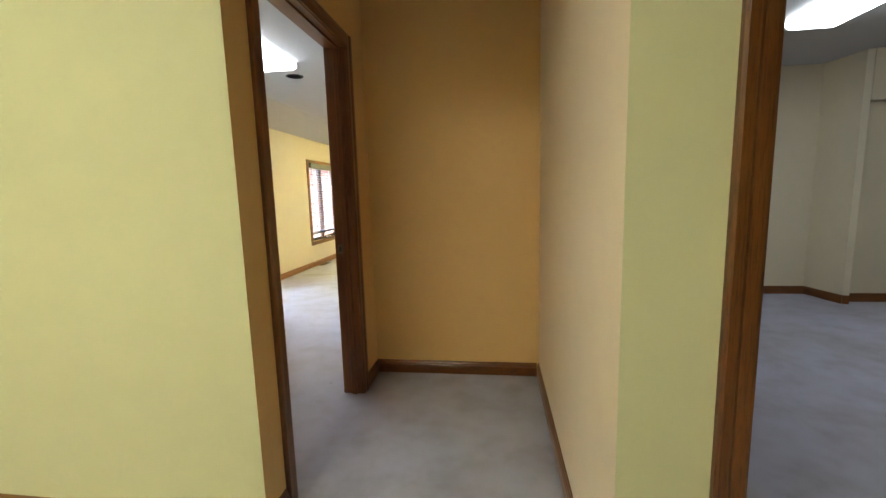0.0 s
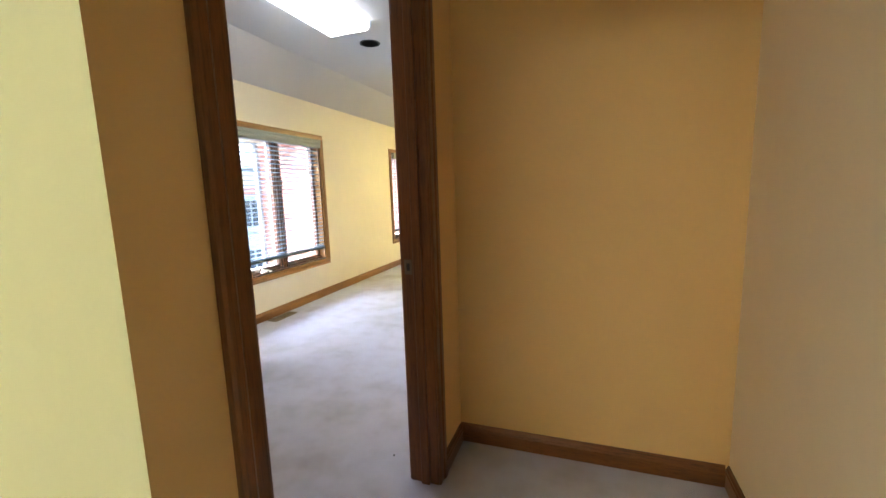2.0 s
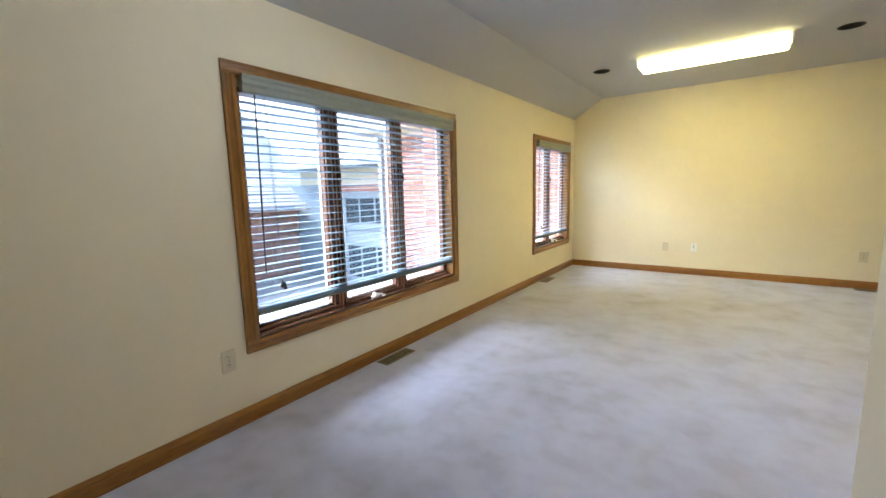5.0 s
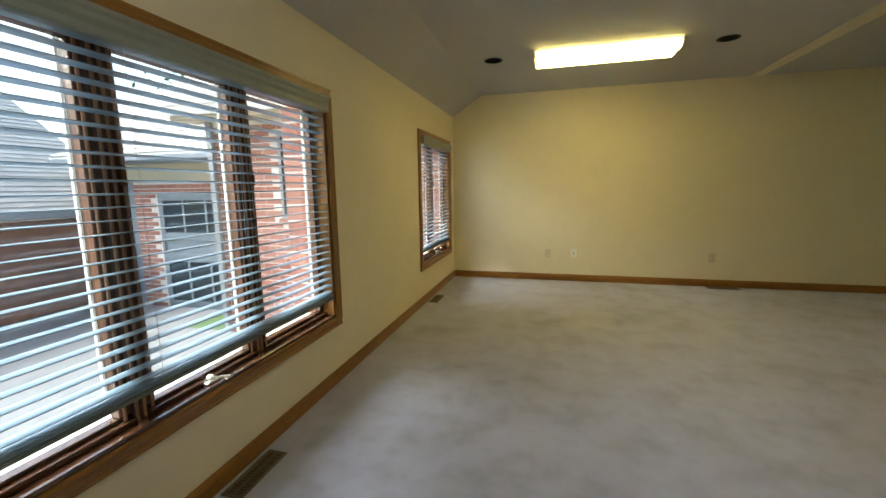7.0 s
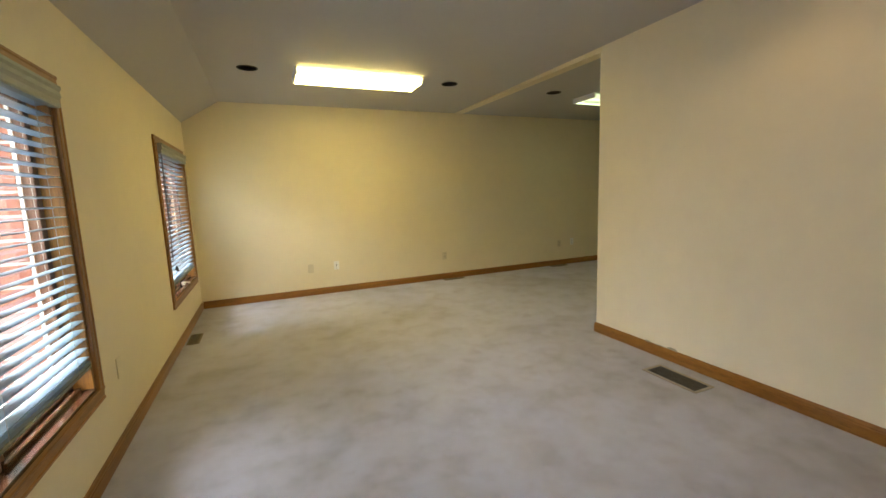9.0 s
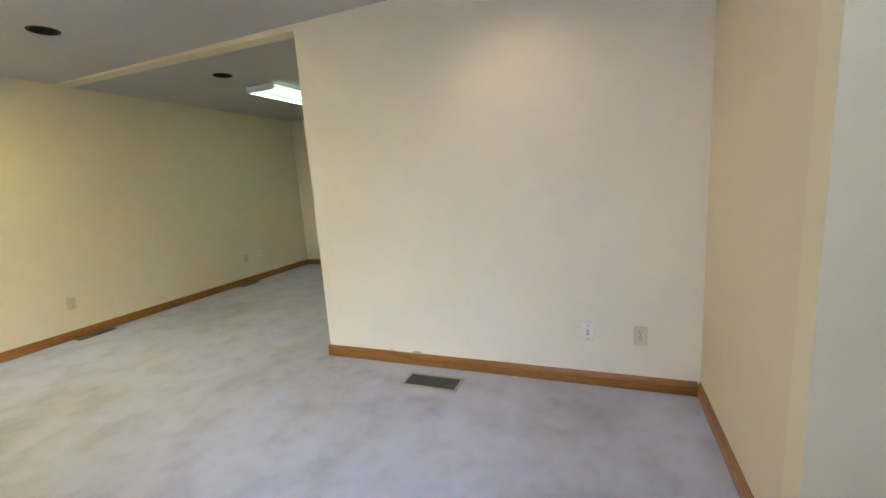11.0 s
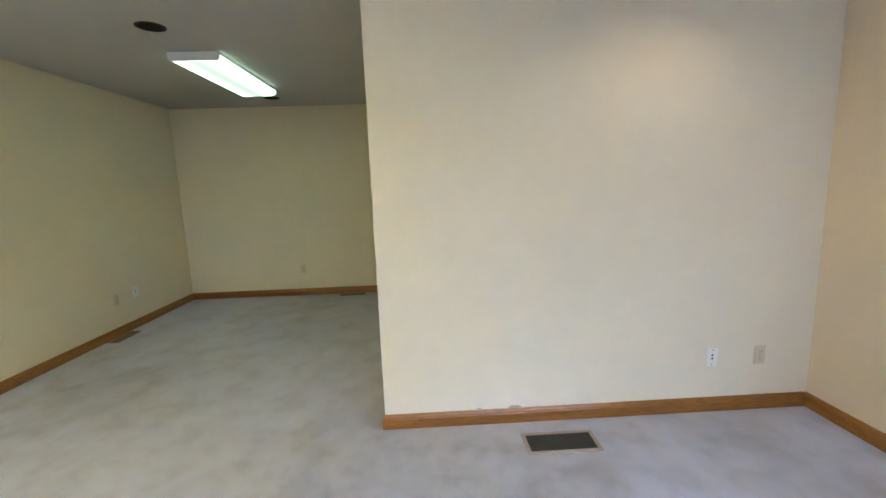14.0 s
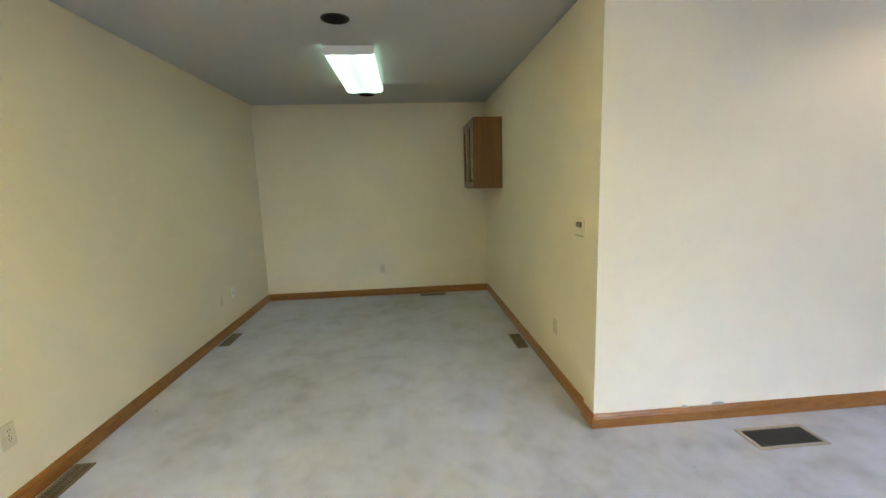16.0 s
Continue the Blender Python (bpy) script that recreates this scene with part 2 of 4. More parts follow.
def mesh_object(name, bm, materials, smooth=False):
    bmesh.ops.recalc_face_normals(bm, faces=bm.faces)
    me = bpy.data.meshes.new(name)
    bm.to_mesh(me)
    bm.free()
    for m in (materials if isinstance(materials, (list, tuple)) else [materials]):
        me.materials.append(m)
    if smooth:
        for p in me.polygons:
            p.use_smooth = True
        me.set_sharp_from_angle(angle=radians(35))
    return new(name, me)


def part(name, bm, material, parent, label="", smooth=False):
    ob = mesh_object(name, bm, material, smooth)
    ob.parent = parent
    if label:
        ob["label"] = label
    return ob


def thing(name, m, label, category, group="", kind=""):
    ob = new(name)
    ob.empty_display_size = 0.1
    ob.matrix_world = m
    return tagged(ob, label, category, group, kind)


def setting(name, bm, material, label="", category=""):
    return tagged(mesh_object(name, bm, material), label, category, kind="structure")


# ---- plan, metres ----
H = 2.465            # flat ceiling
TOP = 2.75           # top of walls, above the ceilings
KNEE, RUN = 2.21, 0.40   # the ceiling slopes from the window wall
NORTH = 8.072        # far wall
CREAMX = 3.485       # cream partition
NOOK = 2.65          # return wall
SIDE = 5.175         # wall under the cabinet
EAST = 6.735
DOOR0, DOOR1, DOORH = 1.232, 2.098, 2.04
FOY = 1.024          # foyer face of the wall beside the door
WIN = [(2.85, 4.75, 0.44, 1.80, 3), (6.585, 7.81, 0.44, 1.80, 2)]

# ---- floor ----
bm = box_bm(-0.25, 8.2, -3.1, 8.25, -0.2, 0.0)
setting("floor", bm, CARPET, "grey-lilac cut-pile carpet with worn traffic patches", "carpet floor")

# ---- walls ----
bm = bmesh.new()
ys = [-3.1]
for y0, y1, z0, z1, k in WIN:
    add_box(bm, -0.25, 0, ys[-1], y0, 0, TOP)
    add_box(bm, -0.25, 0, y0, y1, 0, z0)
    add_box(bm, -0.25, 0, y0, y1, z1, TOP)
    ys.append(y1)
add_box(bm, -0.25, 0, ys[-1], 8.25, 0, TOP)
wall_west = setting("wall_west", bm, CREAM, "cream painted window wall with two openings", "wall")
setting("wall_north", box_bm(0, 6.9, NORTH, 8.25, 0, TOP), CREAM, "long plain cream painted wall", "wall")
setting("wall_east", box_bm(EAST, 6.9, 5.06, NORTH, 0, TOP), CREAM, "plain cream painted end wall", "wall")
bm = bmesh.new()
add_box(bm, 3.62, EAST, 5.06, SIDE, 0, TOP)
setting("wall_alcove", bm, CREAM, "cream painted side wall carrying a cabinet", "wall")
ob = setting("wall_partition", box_bm(CREAMX, 3.62, 2.43, SIDE + 0.018, 0, TOP), [DAYLIT_CREAM, CREAM], "cream painted partition wall", "wall")


def split_paint(ob, axis, sign, slot):
    for p in ob.data.polygons:
        if p.normal[axis] * sign > 0.9:
            p.material_index = slot


# Cream made duller: the return wall's shade is put into its colour.
SHADED_CREAM = paint("shaded_cream_wall_paint", (0.73, 0.625, 0.48))
split_paint(ob, 1, 1, 1)
bm = box_bm(2.37, CREAMX, 2.43, NOOK, 0, TOP)
ob = setting("wall_return", bm, [HALL_WARM, SHADED_CREAM], "return wall in cream, with shade and warm light in its colour", "wall")
split_paint(ob, 1, 1, 1)
bm = bmesh.new()
add_box(bm, 2.255, 2.37, FOY + 0.115, DOOR0 - 0.02, 0, TOP)
add_box(bm, 2.255, 2.37, DOOR0 - 0.02, DOOR1 + 0.02, DOORH + 0.02, TOP)
add_box(bm, 2.255, 2.37, DOOR1 + 0.02, NOOK, 0, TOP)
ob = setting("wall_doorway", bm, [CREAM, HALL_WARM], "painted wall with a doorway between hall and office", "wall")
split_paint(ob, 0, 1, 1)
bm = box_bm(0, 2.37, FOY, FOY + 0.115, 0, TOP)
ob = setting("wall_foyer_west", bm, [CREAM, GREEN, HALL_WARM], "pale green painted foyer wall", "wall")
split_paint(ob, 1, -1, 1)
split_paint(ob, 0, 1, 2)
setting("wall_hall", box_bm(3.47, 3.6, 0.905, 2.43, 0, TOP), HALL_WARM_PALE, "hall wall in cream with warm light in its colour", "wall")
bm = bmesh.new()
add_box(bm, 3.47, 3.72, 0.72, 0.905, 0, TOP)
add_box(bm, 3.72, 4.72, 0.72, 0.905, DOORH + 0.02, TOP)
add_box(bm, 4.72, 8.0, 0.72, 0.905, 0, TOP)
ob = setting("wall_foyer_east", bm, [CREAM, GREEN, HALL_WARM_PALE], "pale green painted foyer wall beside a doorway", "wall")
split_paint(ob, 1, -1, 1)
split_paint(ob, 0, -1, 2)
# Unseen header, inferred and set low to shade the end wall's top.
setting("hall_header", box_bm(2.37, 3.47, 0.72, 0.905, 2.06, TOP), [HALL_WARM], "unseen header over the hall entrance that shades the hall's top", "wall")
setting("wall_south", box_bm(0, 8.2, -3.1, -3.0, 0, TOP), GREEN, "pale green painted wall behind the foyer", "wall")
setting("wall_outer_east", box_bm(8.0, 8.2, -3.0, 5.06, 0, TOP), CREAM, "plain painted outer wall", "wall")
# the second room: far wall, a canted corner and a recess
bm = bmesh.new()
add_box(bm, 3.62, 6.62, 4.75, 4.87, 0, TOP)
setting("wall_room_north", bm, CREAM, "plain cream painted wall of the second room", "wall")
bm = bmesh.new()
base = [(6.62, 4.87), (6.62, 4.75), (6.69, 4.33), (6.74, 4.31), (6.74, 4.87)]
lo = [bm.verts.new((x, y, 0)) for x, y in base]
hi = [bm.verts.new((x, y, TOP)) for x, y in base]
for k in range(5):
    bm.faces.new((lo[k], lo[(k + 1) % 5], hi[(k + 1) % 5], hi[k]))
bm.faces.new(lo)
bm.faces.new(hi)
setting("wall_canted_pier", bm, CREAM, "cream painted pier with a canted corner", "wall")
bm = bmesh.new()
add_box(bm, 6.74, 8.0, 4.42, 4.52, 0, 2.0)
add_box(bm, 6.74, 8.0, 4.30, 4.52, 2.0, TOP)
setting("wall_recess", bm, CREAM, "cream painted recess under a header", "wall")

# ---- ceilings ----
CANS = [(1.14, 4.0), (0.763, 6.61), (2.741, 6.61), (2.95, 3.65)]
CANS2 = [(4.13, 6.61), (6.24, 6.62)]
CAN_R = 0.078


def holed_sheet(outline, holes, zfun):
    bm = bmesh.new()
    edges = []
    for loop in [outline] + [[(x + CAN_R * math.cos(a * math.pi / 12), y + CAN_R * math.sin(a * math.pi / 12)) for a in range(24)] for x, y in holes]:
        vs = [bm.verts.new((x, y, 0)) for x, y in loop]
        edges += [bm.edges.new((vs[k], vs[(k + 1) % len(vs)])) for k in range(len(vs))]
    bmesh.ops.triangle_fill(bm, use_beauty=True, edges=edges)
    for v in bm.verts:
        v.co.z = zfun(v.co.x, v.co.y)
    return bm


def alcove_z(x, y):
    return 2.462


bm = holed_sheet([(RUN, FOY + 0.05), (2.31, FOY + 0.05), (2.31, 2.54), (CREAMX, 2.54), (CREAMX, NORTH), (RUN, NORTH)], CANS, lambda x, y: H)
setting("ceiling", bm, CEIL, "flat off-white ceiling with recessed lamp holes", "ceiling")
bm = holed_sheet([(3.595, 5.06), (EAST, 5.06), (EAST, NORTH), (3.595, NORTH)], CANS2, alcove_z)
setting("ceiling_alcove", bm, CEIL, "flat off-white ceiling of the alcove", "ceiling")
bm = bmesh.new()
LOW0, LOW1 = 2.422, 2.455      # the header sags towards the partition
vs = [bm.verts.new(c) for c in ((CREAMX, SIDE, LOW0), (CREAMX, NORTH, LOW1), (CREAMX, NORTH, H + 0.08), (CREAMX, SIDE, H + 0.08),
                                (3.605, SIDE, LOW0 + 0.003), (3.605, NORTH, LOW1 + 0.001), (3.605, NORTH, H + 0.08), (3.605, SIDE, H + 0.08))]
for q in ((0, 1, 2, 3), (4, 5, 6, 7), (0, 1, 5, 4), (3, 2, 6, 7), (0, 3, 7, 4), (1, 2, 6, 5)):
    bm.faces.new([vs[i] for i in q])
setting("ceiling_header", bm, CREAM, "shallow painted header where the two ceilings meet", "ceiling")
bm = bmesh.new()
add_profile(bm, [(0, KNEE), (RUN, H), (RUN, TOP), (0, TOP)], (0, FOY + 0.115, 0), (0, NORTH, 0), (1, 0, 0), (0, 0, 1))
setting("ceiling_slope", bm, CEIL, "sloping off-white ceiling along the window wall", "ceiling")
bm = bmesh.new()
add_box(bm, 0, 8.0, -3.0, 0.72, H, TOP)
add_box(bm, 3.6, 8.0, 0.905, 4.75, H, TOP)
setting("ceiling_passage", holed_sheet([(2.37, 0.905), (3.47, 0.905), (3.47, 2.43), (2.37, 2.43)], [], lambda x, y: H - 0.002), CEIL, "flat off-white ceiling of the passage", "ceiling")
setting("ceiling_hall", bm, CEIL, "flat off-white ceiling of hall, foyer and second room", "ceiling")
# Unseen slab, added so that no light leaks in over the ceilings.
setting("light_seal_slab", box_bm(-0.6, 8.3, -3.2, 8.3, TOP, TOP + 0.15), GREYMET, "unseen grey slab that seals the rooms from light above", "roof")

# ---- baseboards ----
BASE = [(0, 0), (0.014, 0), (0.014, 0.058), (0.011, 0.064), (0.011, 0.070), (0.006, 0.080), (0.004, 0.088), (0, 0.088)]


def baseboard(p0, p1, side, dark=False):
    bm = bmesh.new()
    along_x = abs(p1[0] - p0[0]) > abs(p1[1] - p0[1])
    add_profile(bm, BASE, (*p0, 0.001), (*p1, 0.001), (*side, 0), (0, 0, 1))
    return setting("baseboard", bm, (DOAK if dark else OAK)[0 if along_x else 1], "stained oak baseboard with a moulded top edge", "baseboard")


baseboard((0, FOY + 0.115), (0, NORTH), (1, 0))
baseboard((0.014, NORTH), (EAST - 0.014, NORTH), (0, -1))
baseboard((EAST, SIDE + 0.014), (EAST, NORTH), (-1, 0))
baseboard((3.62, SIDE), (EAST, SIDE), (0, 1))
baseboard((CREAMX - 0.014, SIDE + 0.018), (3.622, SIDE + 0.018), (0, 1))
partition_board = baseboard((CREAMX, NOOK + 0.014), (CREAMX, SIDE + 0.018), (-1, 0))
baseboard((2.255, NOOK), (CREAMX, NOOK), (0, 1))
baseboard((2.255, DOOR1 + 0.075), (2.255, NOOK + 0.014), (-1, 0))
baseboard((0.014, FOY + 0.115), (2.24, FOY + 0.115), (0, 1))
baseboard((2.37, 2.43), (3.456, 2.43), (0, -1), True)
baseboard((2.37, DOOR1 + 0.075), (2.37, 2.416), (1, 0), True)
baseboard((2.37, FOY), (2.37, DOOR0 - 0.075), (1, 0), True)
baseboard((3.47, 0.72), (3.47, 2.43), (-1, 0), True)
baseboard((0, FOY), (2.384, FOY), (0, -1))
baseboard((3.456, 0.72), (3.675, 0.72), (0, -1), True)
baseboard((3.6, 4.75), (6.62, 4.75), (0, -1), True)
baseboard((6.62, 4.75), (6.69, 4.33), (-0.986, -0.165), True)
baseboard((6.69, 4.33), (6.74, 4.31), (-0.37, -0.93), True)
baseboard((6.74, 4.42), (8.0, 4.42), (0, -1), True)

# torn caulk left on the top of the partition's baseboard and under the wide window
random.seed(4)


def caulk_scrap(x, y, z, w, h, parent, along=1):
    bm = bmesh.new()
    pts = [(-w / 2, 0), (w / 2, 0), (w * 0.42, h * 0.6), (w * 0.15, h), (-w * 0.2, h * 0.85), (-w * 0.45, h * 0.5)]
    pts = [(a + random.uniform(-1, 1) * w * 0.05, b + random.uniform(0, 1) * h * 0.15) for a, b in pts]
    add_profile(bm, pts, (x, y, z), (x + 0.004, y, z), (0, 1, 0), (0, 0, 1))
    part("caulk_scrap", bm, CAULK, parent, "torn grey caulk")


caulk_scrap(CREAMX - 0.006, 4.64, 0.086, 0.045, 0.014, partition_board)
caulk_scrap(CREAMX - 0.006, 4.43, 0.086, 0.085, 0.020, partition_board)
caulk_scrap(CREAMX - 0.005, 4.53, 0.086, 0.12, 0.006, partition_board)
scrap_wall = setting("trim", box_bm(0.004, 0.012, 3.02, 3.20, 0.088, 0.094, bevel=0.002), OAK[1], "loose sliver of oak trim on the baseboard", "trim")

# ---- windows ----
CASING = [(0, 0), (0.016, 0), (0.019, 0.006), (0.019, 0.016), (0.014, 0.022), (0.013, 0.048), (0.017, 0.054), (0.017, 0.062), (0, 0.062)]


def window_unit(name, y0, y1, z0, z1, count, label):
    w = thing(name, pose(0, (y0 + y1) / 2, z0), label, "window", kind="structure")
    hw, h = (y1 - y0) / 2, z1 - z0
    c = 0.062
    # picture-frame casing of four moulded lengths
    for nm, p0, p1, up, mat in (("casing_bottom", (0, -hw - c, 0), (0, hw + c, 0), (0, 0, -1), OAK[1]), ("casing_top", (0, -hw - c, h), (0, hw + c, h), (0, 0, 1), OAK[1]),
                                ("casing_side", (0, -hw, 0), (0, -hw, h), (0, -1, 0), OAK[2]), ("casing_side", (0, hw, 0), (0, hw, h), (0, 1, 0), OAK[2])):
        bm = bmesh.new()
        add_profile(bm, CASING, p0, p1, (1, 0, 0), up)
        part(nm, bm, mat, w)
    # jamb lining through the wall
    t = 0.018
    for nm, bx in (("sill", (-0.14, 0.004, -hw, hw, 0.0, t)), ("head_jamb", (-0.14, 0.004, -hw, hw, h - t, h)), ("side_jamb", (-0.14, 0.004, -hw, -hw + t, t, h - t)), ("side_jamb", (-0.14, 0.004, hw - t, hw, t, h - t))):
        part(nm, box_bm(*bx, bevel=0.002), OAK[2] if nm == "side_jamb" else (SILL if nm == "sill" else OAK[1]), w)
    part("exterior_sill", box_bm(-0.33, -0.14, -hw, hw, -0.03, 0.016, bevel=0.004), WHITEP, w, "white outer sill")
    for y in (-hw, hw):
        s = 1 if y < 0 else -1
        reveal = part("brick_reveal", box_bm(-0.30, -0.145, min(y, y + s * 0.010), max(y, y + s * 0.010), 0.018, h), MORTAR, w, "mortar of the outer brick reveal")
        z = 0.022
        while z < h - 0.09:
            part("brick", box_bm(-0.296, -0.150, min(y, y + s * 0.014), max(y, y + s * 0.014), z, z + 0.088), BRICK, reveal)
            z += 0.1016
    # casement sashes between mullion posts
    step = (2 * hw - 2 * t) / count
    for k in range(count):
        a = -hw + t + k * step
        b = a + step
        if k:
            post = part("mullion", box_bm(-0.125, -0.058, a - 0.024, a + 0.024, t, h - t, bevel=0.003), SASH, w, "brown mullion post")
            for d in (-0.050, -0.014, 0.014, 0.050):
                part("bead", box_bm(-0.060 if abs(d) < 0.03 else -0.067, -0.052 if abs(d) < 0.03 else -0.060, a + d - 0.0055, a + d + 0.0055, t, h - t, bevel=0.002), SASHL, post, "paler brown bead")
        a += 0.024 if k else 0.004
        b -= 0.024 if k < count - 1 else 0.004
        sash = part("sash", box_bm(-0.112, -0.067, a, b, t + 0.004, t + 0.034, bevel=0.003), SILL, w, "brown wooden casement sash")
        part("operator_cover", box_bm(-0.067, -0.040, a, b, t, t + 0.020, bevel=0.003), SILL, w, "dark varnished operator cover")
        bm = bmesh.new()
        add_box(bm, -0.112, -0.067, a, b, h - t - 0.055, h - t - 0.004, 0.003)
        part("top_rail", bm, SASH, sash)
        for s0 in (a, b - 0.042):
            part("stile", box_bm(-0.112, -0.067, s0, s0 + 0.042, t + 0.034, h - t - 0.055, bevel=0.003), SASH, sash)
        part("bead", box_bm(-0.124, -0.113, b - 0.048, b - 0.040, t + 0.05, h - t - 0.045), WHITEP, sash, "white outer glazing bead")
        part("bead", box_bm(-0.126, -0.113, a + 0.036, a + 0.044, t + 0.05, h - t - 0.045), WHITEP, sash, "white outer glazing bead")
        pane = part("pane", box_bm(-0.094, -0.088, a + 0.038, b - 0.038, t + 0.030, h - t - 0.05), GLASS, sash, "clear glass pane")
        pane.visible_shadow = False
        # sash lock on the stile
        part("sash_lock", box_bm(-0.068, -0.048, a + 0.012, a + 0.030, h * 0.62, h * 0.62 + 0.07, bevel=0.004), DOAK[2], sash, "dark sash lock")
    return w


for i, (y0, y1, z0, z1, k) in enumerate(WIN):
    window_unit("window_%d" % (i + 1), y0, y1, z0, z1, k, "%s brown casement window in a stained oak casing" % ("three-light" if k == 3 else "two-light"))


def casement_crank(y, z):
    w = thing("window_crank", pose(-0.040, y, z), "ivory metal casement crank folded on the window sill", "window crank")
    bm = bmesh.new()
    add_box(bm, -0.022, 0.022, -0.035, 0.035, 0, 0.012, 0.004)
    add_turned(bm, [(0.016, 0.010), (0.015, 0.022), (0.010, 0.030)], Matrix())
    part("base", bm, CRANK, w, smooth=True)
    bm = bmesh.new()
    add_tube(bm, (0, 0, 0.026), (0.030, -0.035, 0.032), 0.007, 0.006)
    add_tube(bm, (0.030, -0.035, 0.032), (0.052, 0.030, 0.018), 0.006, 0.006)
    part("arm", bm, CRANK, w, smooth=True)
    bm = bmesh.new()
    add_tube(bm, (0.052, 0.030, 0.010), (0.056, 0.050, 0.010), 0.009, 0.007)
    part("grip", bm, CRANK, w, smooth=True)


casement_crank(3.78, 0.458)
casement_crank(7.30, 0.458)


def venetian_blind(y0, y1, z_top, z_rail, ladders, label, drop=0.0):
    w = thing("venetian_blind", pose(-0.016, (y0 + y1) / 2, z_rail), label, "blind")
    hw, h = (y1 - y0) / 2, z_top - z_rail
    part("headrail", box_bm(-0.028, 0.024, -hw + 0.012, hw - 0.012, h - 0.050, h - 0.004, bevel=0.002), WHITEP, w)
    bm = bmesh.new()
    val = [(0.026, h - 0.090), (0.056, h - 0.090), (0.060, h - 0.082), (0.058, h - 0.060), (0.066, h - 0.045), (0.062, h - 0.025), (0.068, h - 0.014), (0.068, h - 0.002), (0.026, h - 0.002)]
    add_profile(bm, val, (0, -hw + 0.003, 0), (0, hw - 0.003, 0), (1, 0, 0), (0, 0, 1))
    part("valance", bm, VALANCE, w, "grey-green moulded valance")
    bm = bmesh.new()
    vs = add_box(bm, -0.026, 0.026, -hw + 0.006, hw - 0.006, 0.0, 0.018, 0.004)
    part("bottom_rail", bm, RAIL, w, "grey-green bottom rail, darkened for backlight")
    # slats of one shared mesh, slightly cambered
    bm = bmesh.new()
    sec = [(-0.025, 0.0000), (-0.012, 0.0022), (0.0, 0.0030), (0.012, 0.0022), (0.025, 0.0)]
    prof = sec + [(a, b + 0.0026) for a, b in reversed(sec)]
    add_profile(bm, prof, (0, -hw + 0.008, 0), (0, hw - 0.008, 0), (1, 0, 0), (0, 0, 1))
    pitch = 0.0425
    z = h - 0.085
    random.seed(int(hw * 1000))
    first = None
    while z > 0.045:
        if first is None:
            first = part("slat", bm, SLAT, w)
            s = first
        else:
            s = new("slat", first.data)
            s.parent = w
        s.matrix_basis = pose(0, 0, z, random.uniform(-0.06, 0.06), -4 + random.uniform(-1.2, 1.2), 0)
        z -= pitch
    for k in range(3):
        s = new("slat", first.data)
        s.parent = w
        s.matrix_basis = pose(0, 0, 0.021 + 0.0055 * k, 0, 0, 0)
    for k in range(ladders):
        y = -hw + 0.14 + (2 * hw - 0.28) * k / (ladders - 1)
        for x in (-0.0265, 0.0265):
            bm = bmesh.new()
            add_tube(bm, (x, y, 0.01), (x, y, h - 0.05), 0.0009, seg=5)
            part("ladder_cord", bm, CORD, w)
    bm = bmesh.new()
    add_tube(bm, (0.040, -hw + 0.075, h - 0.06), (0.034, -hw + 0.060, h - 1.02), 0.0045, 0.0045, 6)
    part("tilt_wand", bm, WAND, w, "dark tilt wand")
    bm = bmesh.new()
    add_tube(bm, (0.036, -hw + 0.13, h - 0.06), (0.036, -hw + 0.15, 0.17), 0.0012, seg=5)
    add_tube(bm, (0.036, -hw + 0.138, h - 0.06), (0.036, -hw + 0.156, 0.17), 0.0012, seg=5)
    part("pull_cord", bm, CORD, w)
    for d in (0.0, 0.012):
        bm = bmesh.new()
        add_turned(bm, [(0.003, 0), (0.005, -0.008), (0.011, -0.04), (0.009, -0.046)], pose(0.036 + d / 2, -hw + 0.148 + d, 0.175 - d))
        part("tassel", bm, WAND, w, "dark cord tassel", smooth=True)


venetian_blind(2.868, 4.732, 1.806, 0.563, 4, "open horizontal venetian blind hung in the wide window")
venetian_blind(6.603, 7.792, 1.806, 0.563, 3, "open horizontal venetian blind hung in the narrow window")

# ---- doorway and door ----


